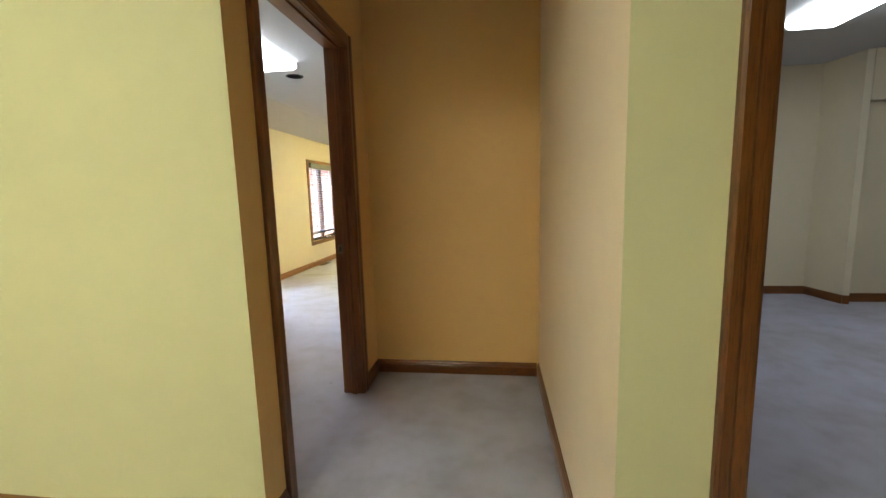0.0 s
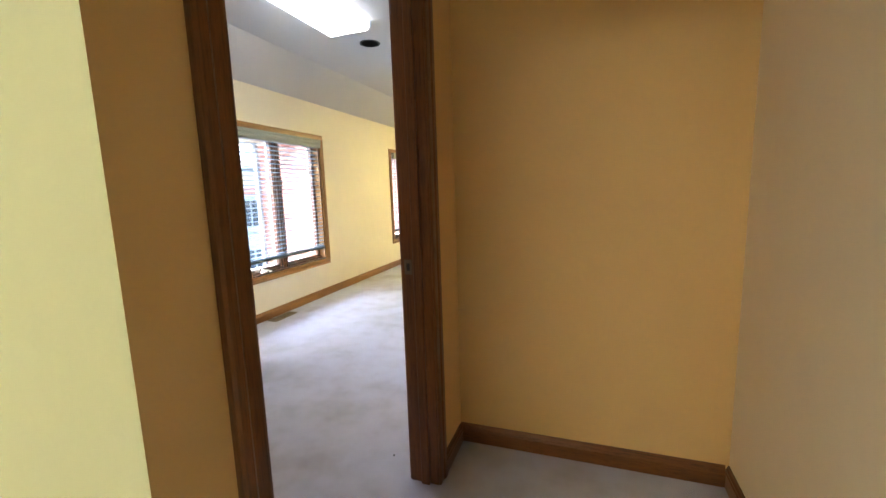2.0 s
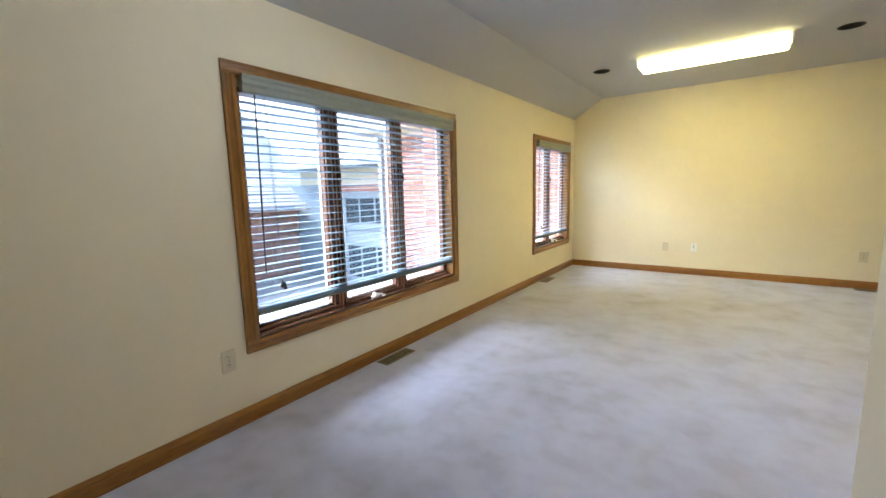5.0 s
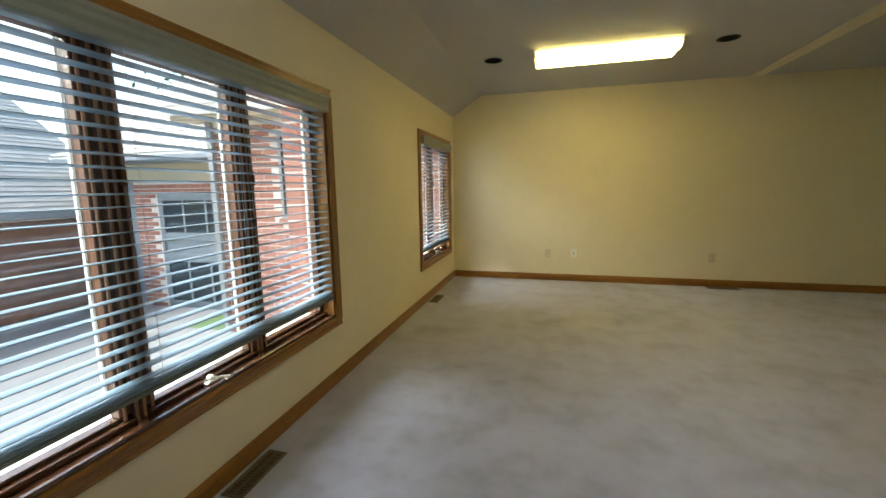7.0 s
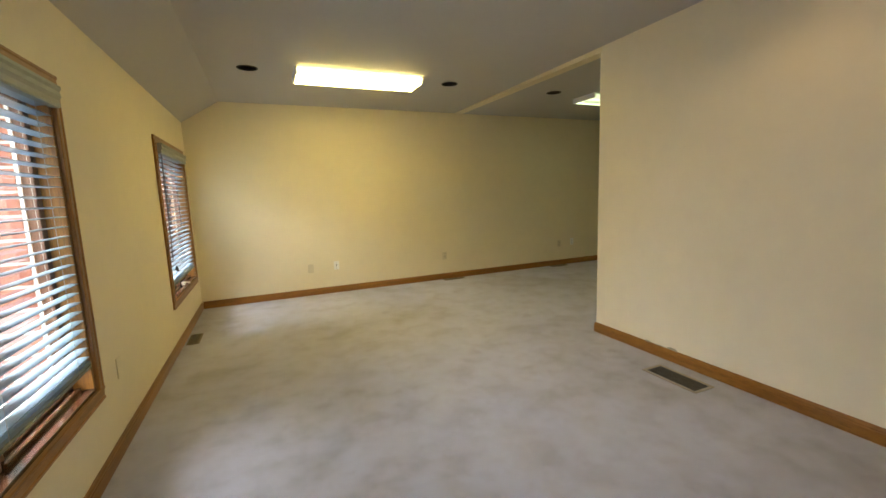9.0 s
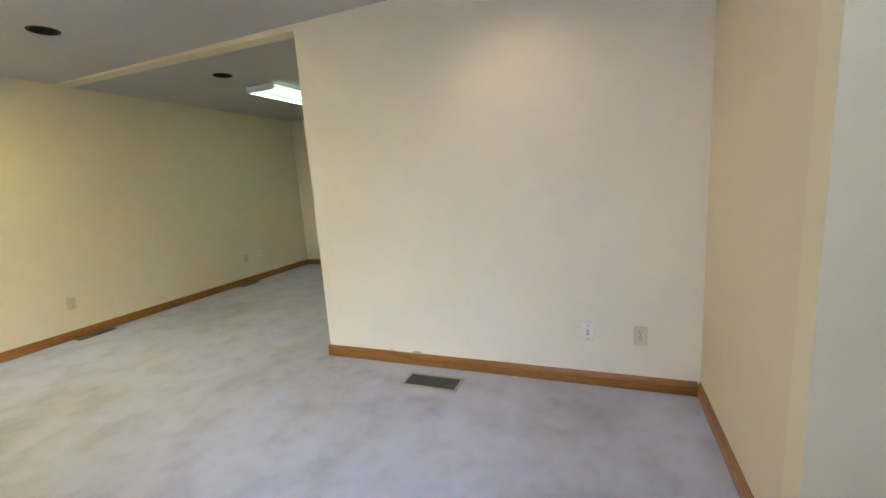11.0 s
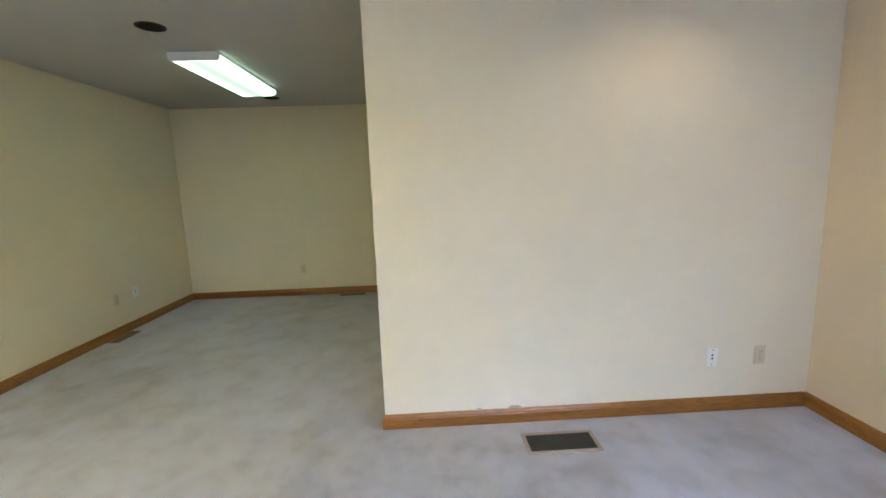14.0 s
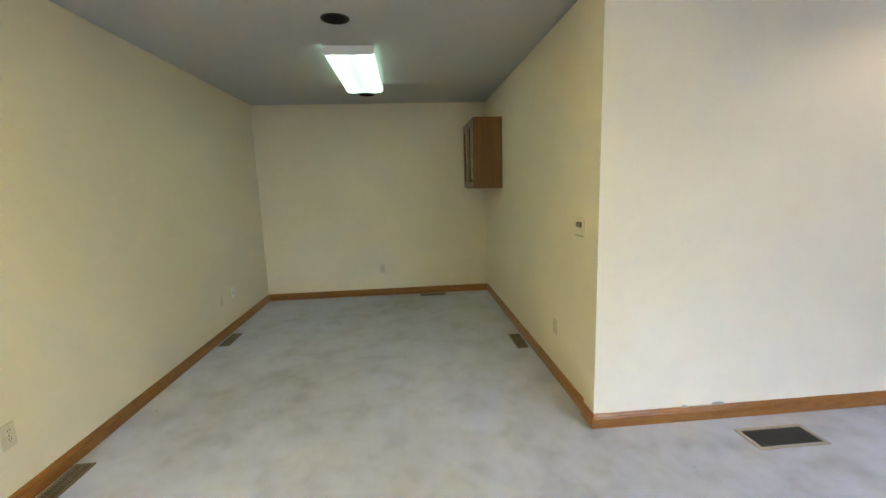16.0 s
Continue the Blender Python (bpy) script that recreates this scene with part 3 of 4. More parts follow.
def doorway(name, y0, y1, x_room, x_hall, h, label, materials):
    """Jamb lining, stop and moulded casing on both faces of a wall that runs along y."""
    w = thing(name, pose(0, 0, 0), label, "doorway", kind="structure")
    t = 0.019
    part("jamb", box_bm(x_room - 0.004, x_hall + 0.004, y0 - t, y0, 0.0, h, bevel=0.0015), materials[2], w)
    latch_jamb = part("jamb", box_bm(x_room - 0.004, x_hall + 0.004, y1, y1 + t, 0.0, h, bevel=0.0015), materials[2], w)
    part("head_jamb", box_bm(x_room - 0.004, x_hall + 0.004, y0 - t, y1 + t, h, h + t, bevel=0.0015), materials[1], w)
    xs = x_room + 0.047
    part("stop", box_bm(xs, xs + 0.035, y0, y0 + 0.012, 0.0, h, bevel=0.002), materials[2], w)
    part("stop", box_bm(xs, xs + 0.035, y1 - 0.012, y1, 0.0, h, bevel=0.002), materials[2], w)
    part("stop", box_bm(xs, xs + 0.035, y0 + 0.012, y1 - 0.012, h - 0.012, h, bevel=0.002), materials[1], w)
    prof = [(0, 0.005), (0.010, 0.005), (0.012, 0.012), (0.012, 0.040), (0.017, 0.048), (0.018, 0.066), (0.014, 0.072), (0, 0.072)]
    for x, s in ((x_room, -1), (x_hall, 1)):
        for p0, p1, up, mat in (((x, y0, 0), (x, y0, h + 0.072), (0, -1, 0), materials[2]), ((x, y1, 0), (x, y1, h + 0.072), (0, 1, 0), materials[2]), ((x, y0 + 0.0, h), (x, y1, h), (0, 0, 1), materials[1])):
            bm = bmesh.new()
            add_profile(bm, prof, p0, p1, (s, 0, 0), up)
            part("casing", bm, mat, w)
    plate = part("strike_plate", box_bm(x_room + 0.008, x_room + 0.040, y1 - 0.0025, y1 - 0.0002, 0.878, 0.936, bevel=0.0008), BRONZE, w, "tarnished brass strike plate")
    part("strike_hole", box_bm(x_room + 0.017, x_room + 0.030, y1 - 0.0035, y1 - 0.0026, 0.893, 0.921), SLOT, plate)
    for z in (0.19, 0.97, 1.75):
        leaf = part("hinge_leaf", box_bm(x_room + 0.002, x_room + 0.036, y0 + 0.0002, y0 + 0.0022, z, z + 0.10, bevel=0.001), BRONZE, w, "bronze hinge leaf")
        for dz in (0.02, 0.05, 0.08):
            part("screw", box_bm(x_room + 0.014, x_room + 0.022, y0 + 0.0023, y0 + 0.0032, z + dz - 0.004, z + dz + 0.004, bevel=0.0004), BRASS, leaf)
    return w


doorway("door_1_frame", DOOR0, DOOR1, 2.255, 2.37, DOORH, "dark-stained oak door frame with moulded casing", DOAK)


def flush_door(hinge, angle, width, h):
    """A slab door hung at its hinge edge; local x runs to the latch edge."""
    w = thing("door_1", pose(hinge[0], hinge[1], 0.012, 0, 0, angle), "glossy wood-veneer flush door standing half open", "door", kind="structure")
    part("slab", box_bm(0.003, width, -0.045, 0.0, 0.0, h, bevel=0.002), VENEER, w)
    for s in (-1, 1):
        y = -0.045 if s < 0 else 0.0
        m = Matrix.Translation((width - 0.062, y, 0.912)) @ Euler((radians(-90 * s), 0, 0)).to_matrix().to_4x4()
        bm = bmesh.new()
        add_turned(bm, [(0.033, 0.0), (0.033, 0.003), (0.028, 0.008), (0.014, 0.011)], m, 24)
        rose = part("rose", bm, BRASS, w, "round brass rose", smooth=True)
        bm = bmesh.new()
        add_turned(bm, [(0.012, 0.008), (0.010, 0.018), (0.014, 0.024), (0.0155, 0.030), (0.0150, 0.056), (0.0185, 0.060), (0.0190, 0.071), (0.015, 0.075)], m, 24)
        part("knob", bm, BRASS, rose, "polished brass door knob", smooth=True)
    part("latch_plate", box_bm(width - 0.0005, width + 0.001, -0.034, -0.011, 0.885, 0.94), BRASS, w, "brass latch plate")
    for z in (0.20, 0.98, 1.76):
        bm = bmesh.new()
        add_tube(bm, (0.0, 0.006, z), (0.0, 0.006, z + 0.09), 0.006, seg=10)
        add_box(bm, 0.0, 0.030, -0.0005, 0.002, z, z + 0.09)
        part("hinge", bm, BRASS, w, "brass butt hinge")


flush_door((2.243, 1.24), 158.5, 0.842, 2.02)

# the cased opening into the second room, off the foyer
w = thing("door_2_frame", pose(0, 0, 0), "dark-stained oak casing round the opening to the second room", "doorway", kind="structure")
for x0, s in ((3.757, -1), (4.66, 1)):
    part("jamb", box_bm(min(x0, x0 + s * 0.02), max(x0, x0 + s * 0.02), 0.716, 0.909, 0, DOORH, bevel=0.0015), DOAK[2], w)
    bm = bmesh.new()
    prof = [(0, 0.005), (0.010, 0.005), (0.012, 0.012), (0.012, 0.040), (0.017, 0.048), (0.018, 0.070), (0.014, 0.078), (0, 0.078)]
    add_profile(bm, prof, (x0, 0.72, 0), (x0, 0.72, DOORH + 0.078), (0, -1, 0), (s, 0, 0))
    part("casing", bm, DOAK[2], w)
part("head_jamb", box_bm(3.737, 4.68, 0.716, 0.909, DOORH, DOORH + 0.02, bevel=0.0015), DOAK[0], w)
bm = bmesh.new()
add_profile(bm, prof, (3.757, 0.72, DOORH), (4.66, 0.72, DOORH), (0, -1, 0), (0, 0, 1))
part("casing", bm, DOAK[0], w)

# ---- ceiling lamps ----


def fluorescent(x, y, z, turn, lens, label):
    """A wrap-around fixture: enamel spine with end plates and a prismatic lens, 1.22 m long."""
    w = thing("ceiling_light", pose(x, y, z, 0, 0, turn), label, "ceiling light", "wraparound ceiling lights")
    L, B, D = 0.61, 0.185, 0.070
    part("housing", box_bm(-L + 0.02, L - 0.02, -B + 0.012, B - 0.012, -0.014, -0.001, bevel=0.003), FIXTURE, w)
    sec = [(-B + 0.004, -0.0145), (-B, -0.034), (-B + 0.008, -0.050), (-B + 0.032, -D), (B - 0.032, -D), (B - 0.008, -0.050), (B, -0.034), (B - 0.004, -0.0145)]
    inner = [(a * 0.985, b + (0.003 if b < -0.06 else 0.0)) for a, b in reversed(sec)]
    bm = bmesh.new()
    add_profile(bm, sec + inner, (-L + 0.018, 0, 0), (L - 0.018, 0, 0), (0, 1, 0), (0, 0, 1))
    part("lens", bm, lens, w, "glowing prismatic lens")
    for s in (-1, 1):
        bm = bmesh.new()
        add_profile(bm, [(-B - 0.003, -0.001), (-B - 0.003, -0.046), (-B + 0.014, -D + 0.006), (B - 0.014, -D + 0.006), (B + 0.003, -0.046), (B + 0.003, -0.001)],
                    (s * L, 0, 0), (s * (L - 0.018), 0, 0), (0, 1, 0), (0, 0, 1))
        part("end_plate", bm, FIXTURE, w, "white enamel end plate")
    return w


fluorescent(1.188, 2.98, H, 90, LENS_DAY, "lit wraparound fluorescent ceiling light near the door")
fluorescent(1.76, 6.61, H, 0, LENS_WARM, "lit warm wraparound fluorescent ceiling light")
fluorescent(5.19, 6.60, 2.452, 0, LENS_COOL, "lit cool wraparound fluorescent ceiling light in the alcove")
fluorescent(5.60, 2.85, H, 90, LENS_DAY, "lit wraparound fluorescent ceiling light in the second room")
# Unseen fixture, inferred from the bright top of the green wall.
fluorescent(1.35, 0.15, H, 0, LENS_GREEN, "unseen fluorescent ceiling light inferred in the foyer")
# Unseen fixture, added to throw more light into the hall.
fluorescent(1.72, -1.40, H, 0, LENS_HALL_FILL, "unseen fluorescent light added in the foyer to brighten the hall")


def recessed_can(x, y, z, watts=0.0, lift=0.04):
    w = thing("recessed_can_light", pose(x, y, z), "%s recessed ceiling can with a black baffle" % ("lit" if watts else "unlit"), "recessed light", "recessed cans")
    if watts:
        lamp = new("bulb", bpy.data.lights.new("bulb", 'POINT'))
        lamp.data.energy, lamp.data.shadow_soft_size, lamp.data.color = watts, 0.03, (1.0, 0.66, 0.33)
        lamp.parent = w
        lamp.location = (0, 0, lift + 0.03)
    seg = 24
    bm = bmesh.new()
    rings = []
    for r, h in ((CAN_R - 0.003, -0.001), (CAN_R - 0.006, 0.03), (CAN_R - 0.004, 0.032), (CAN_R - 0.010, 0.07), (CAN_R - 0.008, 0.072), (CAN_R - 0.016, 0.14), (0.0005, 0.142)):
        rings.append([bm.verts.new((r * math.cos(2 * math.pi * k / seg), r * math.sin(2 * math.pi * k / seg), h)) for k in range(seg)])
    for a, b in zip(rings, rings[1:]):
        for k in range(seg):
            bm.faces.new((a[k], a[(k + 1) % seg], b[(k + 1) % seg], b[k]))
    part("baffle", bm, BLACK, w)
    bm = bmesh.new()
    rings = []
    for r, h in ((CAN_R - 0.003, 0.004), (CAN_R - 0.003, -0.004), (CAN_R + 0.010, -0.003), (CAN_R + 0.011, 0.0005)):
        rings.append([bm.verts.new((r * math.cos(2 * math.pi * k / seg), r * math.sin(2 * math.pi * k / seg), h)) for k in range(seg)])
    for a, b in zip(rings, rings[1:]):
        for k in range(seg):
            bm.faces.new((a[k], a[(k + 1) % seg], b[(k + 1) % seg], b[k]))
    part("trim_ring", bm, BLACK, w, "black trim ring")


for x, y in CANS:
    recessed_can(x, y, H, 2.1 if (x, y) == CANS[3] else 0.0, 0.03)
for x, y in CANS2:
    recessed_can(x, y, alcove_z(x, y))

# ---- registers ----


def floor_register(x, y, length, width, along_y, metal, label, bars, cross=False, name="floor_register", category="floor vent"):
    w = thing(name, pose(x, y, 0.0, 0, 0, 90 if along_y else 0), label, category)
    a, b, f = length / 2, width / 2, 0.016 if width < 0.15 else 0.022
    for bx in ((-a, a, -b, -b + f), (-a, a, b - f, b), (-a, -a + f, -b + f, b - f), (a - f, a, -b + f, b - f)):
        part("frame_bar", box_bm(*bx, 0.0005, 0.008, bevel=0.0025), metal, w)
    # No open duct: a dark sheet stands for the shade in it.
    part("well", box_bm(-a + f, a - f, -b + f, b - f, 0.0005, 0.0015), SLOT, w, "dark sheet for the shaded opening")
    n = bars
    for k in range(n):
        u = -a + f + (2 * a - 2 * f) * (k + 0.5) / n if cross else None
        if cross:
            part("louver", box_bm(u - 0.0025, u + 0.0025, -b + f, b - f, 0.0018, 0.0065), metal, w)
        else:
            v = -b + f + (2 * b - 2 * f) * (k + 0.5) / n
            part("louver", box_bm(-a + f, a - f, v - 0.0018, v + 0.0018, 0.0018, 0.0055), DARKMET, w, "dark louver")
    if cross:
        part("damper_bar", box_bm(-a + f, a - f, -0.003, 0.003, 0.003, 0.0072), metal, w)


floor_register(3.265, 4.228, 0.40, 0.185, True, TANMET, "tan enamel return grille with dark louvers in the carpet", 14, name="return_grille")
for x, y, ln, al in ((0.088, 3.85, 0.31, True), (0.086, 6.83, 0.31, True), (3.36, 7.995, 0.34, False), (5.34, 7.985, 0.33, False), (6.63, 5.93, 0.34, True), (4.86, 5.262, 0.33, False)):
    floor_register(x, y, ln, 0.105, al, BRONZE, "bronze metal floor register set in carpet beside the wall", 18, True)

# ---- outlets and plates ----


def wall_plate(style, m, mat, label, category="outlet"):
    """A cover plate whose local x is its width, z its height and -y its face."""
    w = thing("outlet_plate" if style != "switch" else "switch_plate", m, label, category)
    half = 0.060 if style == "switch" else 0.036
    part("plate", box_bm(-half, half, -0.006, 0.0, -0.058, 0.058, bevel=0.003), mat, w)
    if style == "duplex":
        for z in (-0.021, 0.021):
            bm = bmesh.new()
            add_turned(bm, [(0.0165, 0), (0.0165, 0.0025), (0.015, 0.0032)], Matrix.Translation((0, -0.0058, z)) @ Euler((radians(90), 0, 0)).to_matrix().to_4x4(), 18)
            r = part("receptacle", bm, mat, w)
            for sx in (-0.0055, 0.0055):
                part("slot", box_bm(sx - 0.0012, sx + 0.0012, -0.0098, -0.0088, z + 0.000, z + 0.009), SLOT, r)
            part("slot", box_bm(-0.002, 0.002, -0.0098, -0.0088, z - 0.010, z - 0.006), SLOT, r)
        part("screw", box_bm(-0.003, 0.003, -0.0068, -0.0058, -0.003, 0.003, bevel=0.0008), BRONZE, w)
    elif style == "data":
        for z in (-0.008, 0.012):
            part("jack", box_bm(-0.006, 0.006, -0.0070, -0.0055, z - 0.005, z + 0.005), SLOT, w)
        for z in (-0.044, 0.044):
            part("screw", box_bm(-0.003, 0.003, -0.0068, -0.0058, z - 0.003, z + 0.003, bevel=0.0008), BRONZE, w)
    elif style == "blank":
        for z in (-0.021, 0.021):
            part("screw", box_bm(-0.003, 0.003, -0.0068, -0.0058, z - 0.003, z + 0.003, bevel=0.0008), mat, w)
    elif style == "switch":
        for u in (-0.020, 0.014):
            bm = bmesh.new()
            add_turned(bm, [(0.017, 0), (0.016, 0.008), (0.011, 0.012)], Matrix.Translation((u, -0.006, 0.012)) @ Euler((radians(90), 0, 0)).to_matrix().to_4x4(), 20)
            part("dial", bm, DIAL, w, "brown dimmer dial", smooth=True)
        # The shadow at the plate's bottom edge, made as a dark strip.
        part("lower_edge_shadow", box_bm(-half, half, -0.0085, -0.0062, -0.056, -0.052), BRONZE, w, "dark strip for the shadow along the lower edge")
    return w


def on_west(y, z):
    return pose(0.0, y, z, 0, 0, 90)


def on_north(x, z):
    return pose(x, NORTH, z)


wall_plate("duplex", on_west(2.69, 0.372), IVORYP, "ivory duplex outlet below the wide window")
wall_plate("blank", on_west(5.08, 0.43), CREAM, "cover plate painted the cream of its wall")
wall_plate("blank", on_north(1.296, 0.364), IVORYP, "ivory blank cover plate on the long wall")
wall_plate("data", on_north(1.632, 0.375), WHITEP, "white data jack plate on the long wall")
wall_plate("duplex", on_north(3.247, 0.358), IVORYP, "ivory duplex outlet on the long wall")
wall_plate("duplex", on_north(5.41, 0.372), IVORYP, "ivory duplex outlet low on the alcove wall")
wall_plate("data", on_north(5.69, 0.388), WHITEP, "white jack plate low on the alcove wall")
wall_plate("data", pose(CREAMX, 3.255, 0.342, 0, 3.0, -90), WHITEP, "white data jack plate hanging slightly crooked")
wall_plate("duplex", pose(CREAMX, 2.964, 0.342, 0, 0, -90), IVORYP, "ivory duplex outlet on the partition")
wall_plate("duplex", pose(EAST, 6.58, 0.36, 0, 0, -90), IVORYP, "ivory duplex outlet on the end wall")
wall_plate("duplex", pose(4.168, SIDE, 0.376, 0, 0, 180), IVORYP, "ivory duplex outlet under the switch")
wall_plate("switch", pose(3.76, SIDE, 1.15, 0, 0, 180), CREAM, "wide cream dimmer plate with two dark dials", "switch")
wall_plate("data", pose(1.083, FOY, 0.338), IVORYP, "ivory jack plate on the green foyer wall")

# ---- wall cabinet ----


def wall_cabinet(x0, x1, y, z0, z1, depth):
    w = thing("wall_cabinet", pose(x0, y, z0), "stained oak wall cabinet with glazed doors, hung high", "cabinet")
    wd, h, t = x1 - x0, z1 - z0, 0.018
    part("side_panel", box_bm(0, t, 0, depth, 0, h, bevel=0.0015), CABINET, w)
    part("side_panel", box_bm(wd - t, wd, 0, depth, 0, h, bevel=0.0015), CABINET, w)
    part("top", box_bm(t, wd - t, 0, depth, h - t, h), CABINET, w)
    part("bottom", box_bm(t, wd - t, 0, depth, 0.012, 0.012 + t), CABINET, w)
    part("back", box_bm(t, wd - t, 0.001, 0.007, 0.012 + t, h - t), CABINET, w)
    part("shelf", box_bm(t, wd - t, 0.008, depth - 0.03, h * 0.5, h * 0.5 + 0.016), CABINET, w)
    part("top_moulding", box_bm(-0.006, wd + 0.004, 0, depth + 0.026, h, h + 0.014, bevel=0.004), CABINET, w)
    for k in range(2):
        a, b = 0.004 + k * wd / 2, (k + 1) * wd / 2 - 0.004
        d = part("door", box_bm(a + 0.052, b - 0.052, depth + 0.008, depth + 0.012, 0.066, h - 0.060), GLASS, w, "glazed oak cabinet door")
        for s0 in (a, b - 0.055):
            part("stile", box_bm(s0, s0 + 0.055, depth + 0.001, depth + 0.021, 0.014, h - 0.008, bevel=0.002), CABINET, d)
        for r0 in (0.014, h - 0.063):
            part("rail", box_bm(a + 0.055, b - 0.055, depth + 0.001, depth + 0.021, r0, r0 + 0.055, bevel=0.002), CABINET, d)
        bm = bmesh.new()
        add_turned(bm, [(0.006, 0), (0.006, 0.012), (0.014, 0.018), (0.013, 0.026)], Matrix.Translation((b - 0.03 if k == 0 else a + 0.03, depth + 0.021, 0.09)) @ Euler((radians(-90), 0, 0)).to_matrix().to_4x4(), 14)
        part("knob", bm, BRASS, d, "small brass knob", smooth=True)


wall_cabinet(5.80, 6.57, SIDE, 1.378, 2.115, 0.292)

# ---- outside ----
GZ = -1.3
bm = bmesh.new()
bmesh.ops.create_grid(bm, x_segments=2, y_segments=2, size=400, matrix=Matrix.Translation((0, 0, GZ)))
setting("ground", bm, GRASS, "mown lawn reaching the horizon", "ground")
setting("pavement", box_bm(-5.5, -0.25, -6, 8.4, GZ, GZ + 0.012), CONCRETE, "pale concrete court between the wings", "pavement")
setting("driveway", box_bm(-9.2, -5.5, -8, 9.7, GZ, GZ + 0.008), CONCRETE, "pale concrete drive", "pavement")
setting("foundation", box_bm(-0.35, -0.25, -3.1, 8.3, GZ, 0.30), MORTAR, "pale rendered plinth below the windows", "wall")
setting("plinth_fill", box_bm(-0.25, 8.2, -3.1, 8.3, GZ, -0.2), MORTAR, "foundation under the rooms", "wall")

BW, BH, BJ = 0.305, 0.1016, 0.016


def brick_wall(parent, x0, x1, y, z0, z1, holes, singles):
    """Running-bond brick facing -y; bricks inside the stretch `singles` are their own objects, the rest one mesh."""
    part("wall", box_bm(x0, x1, y + 0.006, y + 0.20, z0, z1), MORTAR, parent, "pale mortar backing")
    rest = bmesh.new()
    shared, count, row, z = None, 0, 0, z0
    while z + BH <= z1 + 0.001:
        x = x0 - (BW / 2 if row % 2 else 0)
        while x < x1:
            a, b = max(x, x0), min(x + BW - BJ, x1)
            inside = any(a < h1 and b > h0 and z < hz1 and z + BH > hz0 for h0, h1, hz0, hz1 in holes)
            if b - a > 0.03 and not inside:
                full = b - a > BW - BJ - 0.001
                if full and count < 300 and singles[0] < a < singles[1] and singles[2] < z < singles[3]:
                    if shared is None:
                        shared = part("brick", box_bm(0, BW - BJ, 0, 0.02, 0, BH - BJ), BRICK, parent)
                        o = shared
                    else:
                        o = new("brick", shared.data)
                        o.parent = parent
                    o.matrix_basis = pose(a, y, z)
                    count += 1
                else:
                    add_box(rest, a, b, y, y + 0.02, z, z + BH - BJ)
            x += BW
        z += BH
        row += 1
    tagged(part("brickwork", rest, BRICK, parent, "red brick in running bond"), kind="stuff")


def far_window(parent, x0, x1, y, z0, z1, lights, frame_mat, sill=True):
    """A window in a wall that faces -y."""
    w = part("window", box_bm(x0, x1, y + 0.001, y + 0.005, z0, z1), DARKGLASS, parent, "dark reflecting window")
    for bx in ((x0, x1, z0, z0 + 0.05), (x0, x1, z1 - 0.05, z1), (x0, x0 + 0.05, z0 + 0.05, z1 - 0.05), (x1 - 0.05, x1, z0 + 0.05, z1 - 0.05)):
        part("frame_bar", box_bm(bx[0], bx[1], y - 0.022, y + 0.0008, bx[2], bx[3]), frame_mat, w)
    for k in range(1, lights):
        u = x0 + (x1 - x0) * k / lights
        part("frame_bar", box_bm(u - 0.025, u + 0.025, y - 0.018, y + 0.0008, z0 + 0.05, z1 - 0.05), frame_mat, w)
    if not sill:
        return
    part("sill", box_bm(x0 - 0.05, x1 + 0.05, y - 0.05, y + 0.0008, z0 - 0.07, z0, bevel=0.006), BRICK, w, "sloping brick sill")


def shingle_slope(parent, x0, x1, y0, z0, y1, z1, rows, name="roof"):
    """A roof slope rising from its eave (y0, z0) to (y1, z1), with lapped shingle courses."""
    part(name, roof_prism(x0, x1, y0, z0, y1, z1), SHINGLE, parent, "grey shingled roof slope")
    bm = bmesh.new()
    d = Vector((0, y1 - y0, z1 - z0))
    L = d.length
    n = Vector((0, -(z1 - z0), y1 - y0)).normalized()
    if n.z < 0:
        n = -n
    for r in range(rows):
        p = Vector((0, y0, z0)) + d * (r / rows)
        q = Vector((0, y0, z0)) + d * ((r + 1.05) / rows)
        x = x0 - (r % 3) * 0.1
        while x < x1:
            a, b = max(x, x0), min(x + 0.294, x1)
            if b - a > 0.02:
                vs = [bm.verts.new(c) for c in ((a, *(p + n * 0.020).yz), (b, *(p + n * 0.020).yz), (b, *(q + n * 0.004).yz), (a, *(q + n * 0.004).yz),
                                                (a, *(p + n * 0.002).yz), (b, *(p + n * 0.002).yz))]
                bm.faces.new(vs[:4])
                bm.faces.new((vs[0], vs[4], vs[5], vs[1]))
            x += 0.30
    tagged(part("shingles", bm, SHINGLE, parent, "lapped grey asphalt shingles"), kind="stuff")


def roof_prism(x0, x1, y0, z0, y1, z1):
    bm = bmesh.new()
    vs = [bm.verts.new((x, y, z)) for x in (x0, x1) for y, z in ((y0, z0), (y1, z1), (y1, z1 - 0.15), (y0, z0 - 0.15))]
    for q in ((0, 1, 2, 3), (4, 5, 6, 7), (0, 4, 5, 1), (1, 5, 6, 2), (2, 6, 7, 3), (3, 7, 4, 0)):
        bm.faces.new([vs[i] for i in q])
    return bm


# brick wing at right angles to the window wall
wing = thing("brick_wing", pose(0, 0, 0), "red brick wing with cream eaves and a downspout", "house")
AY = 8.42
brick_wall(wing, -4.42, -0.27, AY, GZ, 2.42, [(-3.05, -2.28, 0.72, 2.18)], (-4.4, -2.2, 0.55, 1.95))
far_window(wing, -3.05, -2.28, AY, 0.79, 2.18, 1, GREYMET)
part("side_wall", box_bm(-4.42, -4.22, AY + 0.20, 13.0, GZ, 2.42), BRICK, wing)
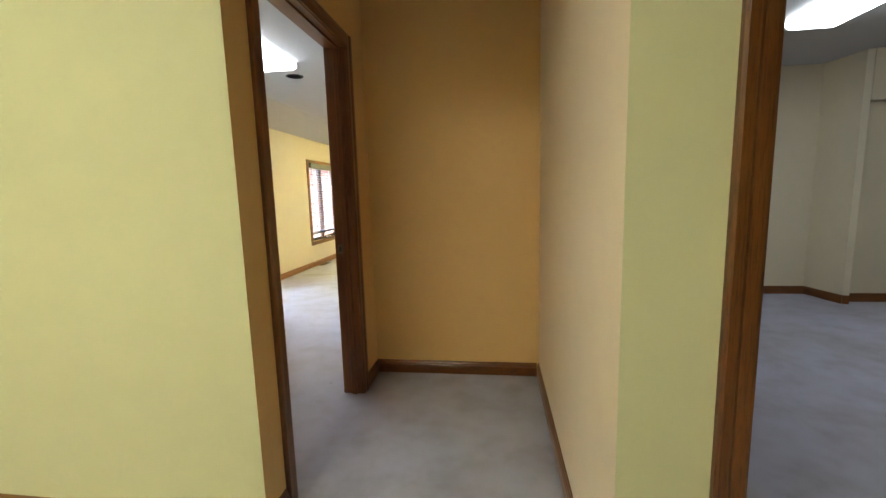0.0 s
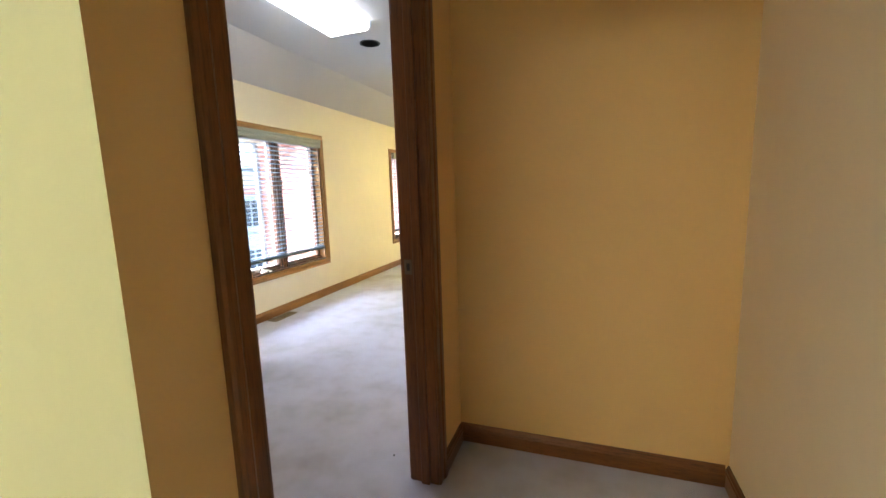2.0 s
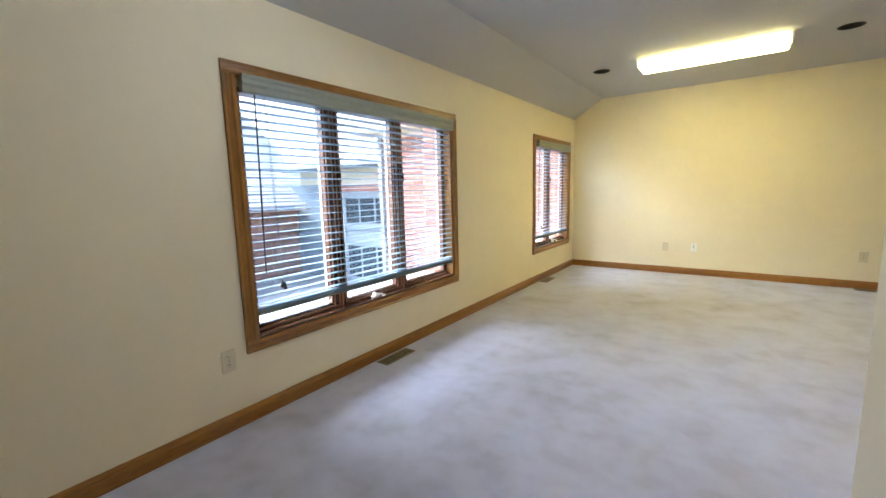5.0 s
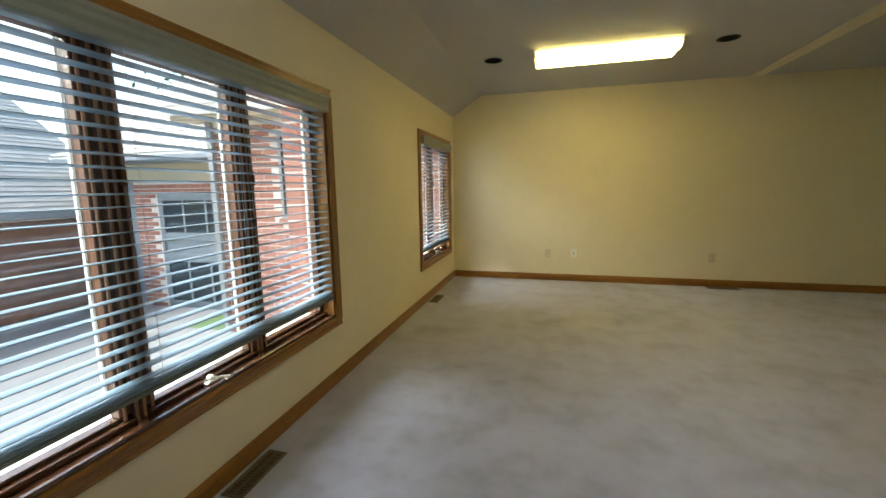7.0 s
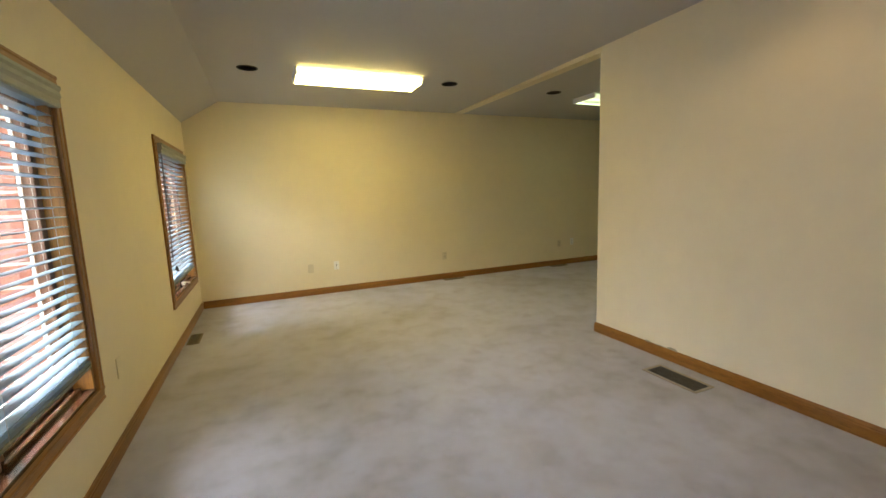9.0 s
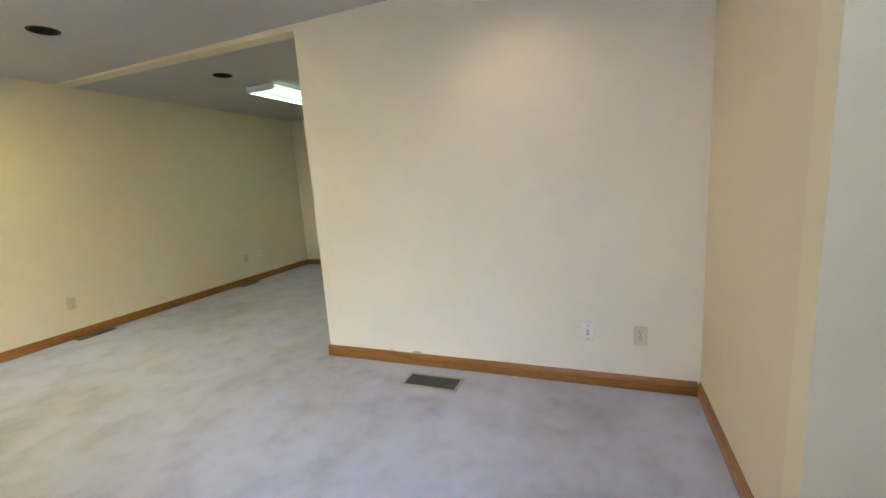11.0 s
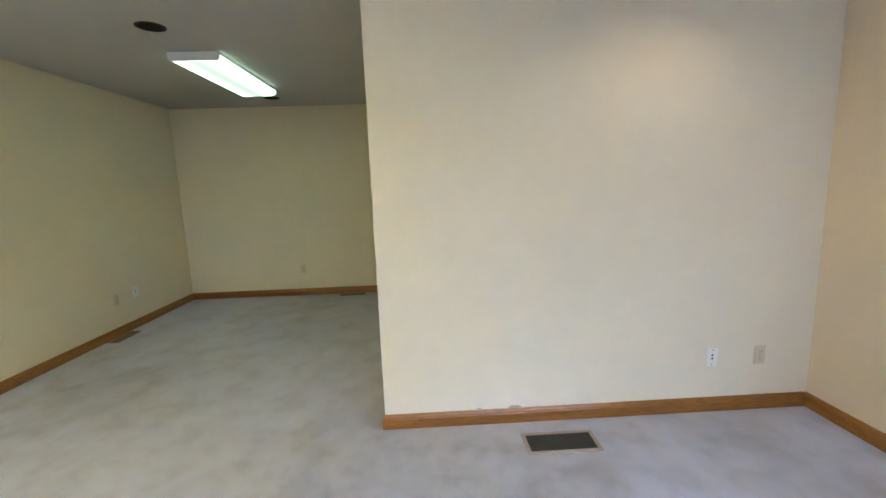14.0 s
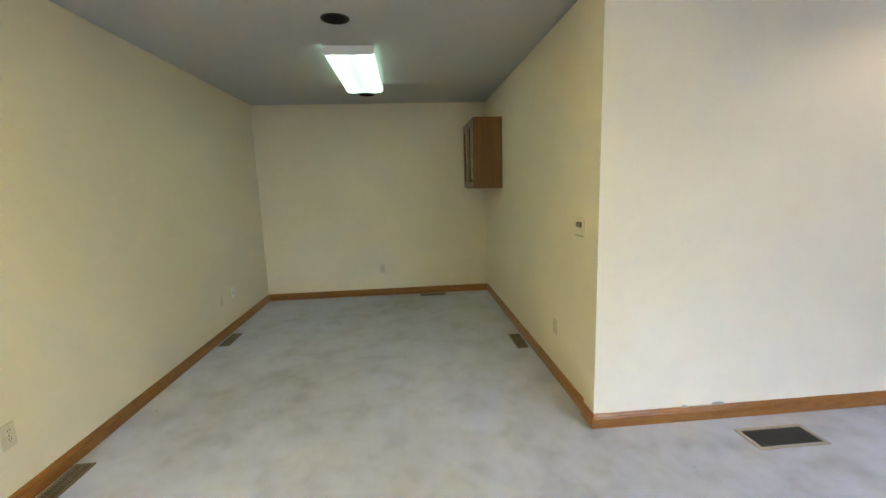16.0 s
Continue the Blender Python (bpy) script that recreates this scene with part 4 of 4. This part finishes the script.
part("soffit", box_bm(-4.75, -0.27, AY - 0.40, AY + 0.1, 2.42, 2.46), FASCIA, wing, "cream soffit")
part("fascia", box_bm(-4.75, -0.27, AY - 0.43, AY - 0.40, 2.42, 2.62, bevel=0.004), FASCIA, wing, "cream fascia board")
shingle_slope(wing, -4.80, -0.27, AY - 0.5, 2.62, 12.5, 4.6, 30)
bm = bmesh.new()
add_box(bm, -4.40, -4.30, AY - 0.085, AY - 0.005, GZ + 0.1, 2.45, 0.006)
part("downspout", bm, GREYMET, wing, "grey downspout")

# lower house across the court, with shingled roofs
house = thing("house", pose(0, 0, 0), "brick house across the court under a grey shingled roof", "house")
HY = 9.5
brick_wall(house, -7.62, -4.42, HY, GZ, 1.48, [(-6.95, -5.05, GZ, 1.22)], (-7.6, -4.9, -0.3, 1.4))
bay = part("bay_panel", box_bm(-6.95, -5.05, HY + 0.0, HY + 0.004, GZ, 1.22), BAYP, house, "blue-grey panelled bay")
for x0, x1, z0, z1 in ((-6.95, -5.05, 1.13, 1.22), (-6.95, -6.88, GZ, 1.13), (-5.12, -5.05, GZ, 1.13), (-6.88, -5.12, 0.22, 0.34), (-6.88, -5.12, -0.20, -0.08)):
    part("bay_rail", box_bm(x0, x1, HY - 0.03, HY - 0.001, z0, z1, bevel=0.004), BAYP, bay)
far_window(house, -6.88, -5.12, HY - 0.006, 0.34, 1.13, 3, BAYP, sill=False)
far_window(house, -6.88, -5.12, HY - 0.006, GZ + 0.12, -0.20, 3, BAYP, sill=False)
# This return lies in shadow; the bay's blue-grey stands in for that.
part("side_wall", box_bm(-9.6, -7.62, HY + 0.02, HY + 0.3, GZ, 1.48), BAYP, house, "return wall beside the bay, its shade coloured blue-grey")
part("frieze", box_bm(-8.8, -4.42, HY - 0.03, HY + 0.2, 1.485, 1.86), FASCIA, house, "cream frieze board")
part("gutter", box_bm(-9.2, -4.43, HY - 0.55, HY - 0.42, 1.89, 2.02, bevel=0.02), SLATE, house, "blue-grey gutter")
part("soffit", box_bm(-9.2, -4.43, HY - 0.42, HY, 1.861, 1.90), SLATE, house)
shingle_slope(house, -9.2, -4.43, HY - 0.5, 2.05, 20.5, 10.0, 80)
garage = thing("garage", pose(-8.8, 0, 0, 0, 0, 90), "low brown-brick garage wing under a wide grey shingled roof", "house")
part("wall", box_bm(-7, 9.5, 0.3, 6, GZ, 0.80), plain("brown_brick_far", (0.20, 0.115, 0.09), 0.9, vary=0.25, scale=9.0), garage, "brown brick wall")
part("gutter", box_bm(-7.4, 9.1, -0.18, -0.05, 0.76, 0.89, bevel=0.02), SLATE, garage, "blue-grey gutter")
part("soffit", box_bm(-7.4, 9.1, -0.05, 0.3, 0.78, 0.82), SLATE, garage)
shingle_slope(garage, -7.4, 10.5, -0.15, 0.89, 12.0, 9.4, 80)


def tree(x, y, z, h, seed):
    random.seed(seed)
    w = thing("tree", pose(x, y, z), "leafy broad-crowned green tree behind the roofs", "tree")
    bm = bmesh.new()
    add_tube(bm, (0, 0, 0), (0.1, 0.05, h * 0.5), 0.24, 0.15, 10)
    tips = []
    for k in range(9):
        a = k * 2.4
        p = Vector((0.1, 0.05, h * random.uniform(0.38, 0.5)))
        q = p + Vector((math.cos(a) * h * 0.25, math.sin(a) * h * 0.25, h * random.uniform(0.15, 0.4)))
        add_tube(bm, p, q, 0.09, 0.03, 6)
        tips.append(q)
    part("trunk", bm, BARK, w)
    verts, faces = [], []
    for k in range(2600):
        t = random.choice(tips)
        c = t + Vector((random.gauss(0, h * 0.10), random.gauss(0, h * 0.10), random.gauss(0, h * 0.09)))
        e = Euler((random.uniform(0, 6.28), random.uniform(0, 6.28), random.uniform(0, 6.28))).to_matrix()
        s = random.uniform(0.10, 0.22)
        i = len(verts)
        verts += [tuple(c + e @ Vector(v)) for v in ((-s, 0, 0), (0, -s * 0.45, 0.02), (s, 0, 0), (0, s * 0.45, 0.02))]
        faces.append((i, i + 1, i + 2, i + 3))
    me = bpy.data.meshes.new("crown")
    me.from_pydata(verts, [], faces)
    me.materials.append(LEAF)
    c = new("crown", me)
    c.parent = w


tree(-14, 24, GZ, 15.5, 3)
tree(-25, 9, GZ, 14.0, 5)


# ---- crumbs on the carpet ----


def crumb(x, y, r, seed):
    random.seed(seed)
    bm = bmesh.new()
    bmesh.ops.create_icosphere(bm, subdivisions=1, radius=r)
    for v in bm.verts:
        v.co *= random.uniform(0.6, 1.2)
        v.co.z *= 0.5
    ob = mesh_object("carpet_crumb", bm, SLOT)
    ob.location = (x, y, r * 0.3)
    tagged(ob, "tiny dark crumb lying on the grey carpet", "crumb", "crumbs on the carpet")


crumb(2.11, 2.22, 0.006, 1)
crumb(3.1, 4.85, 0.004, 2)
crumb(4.05, 7.94, 0.007, 3)
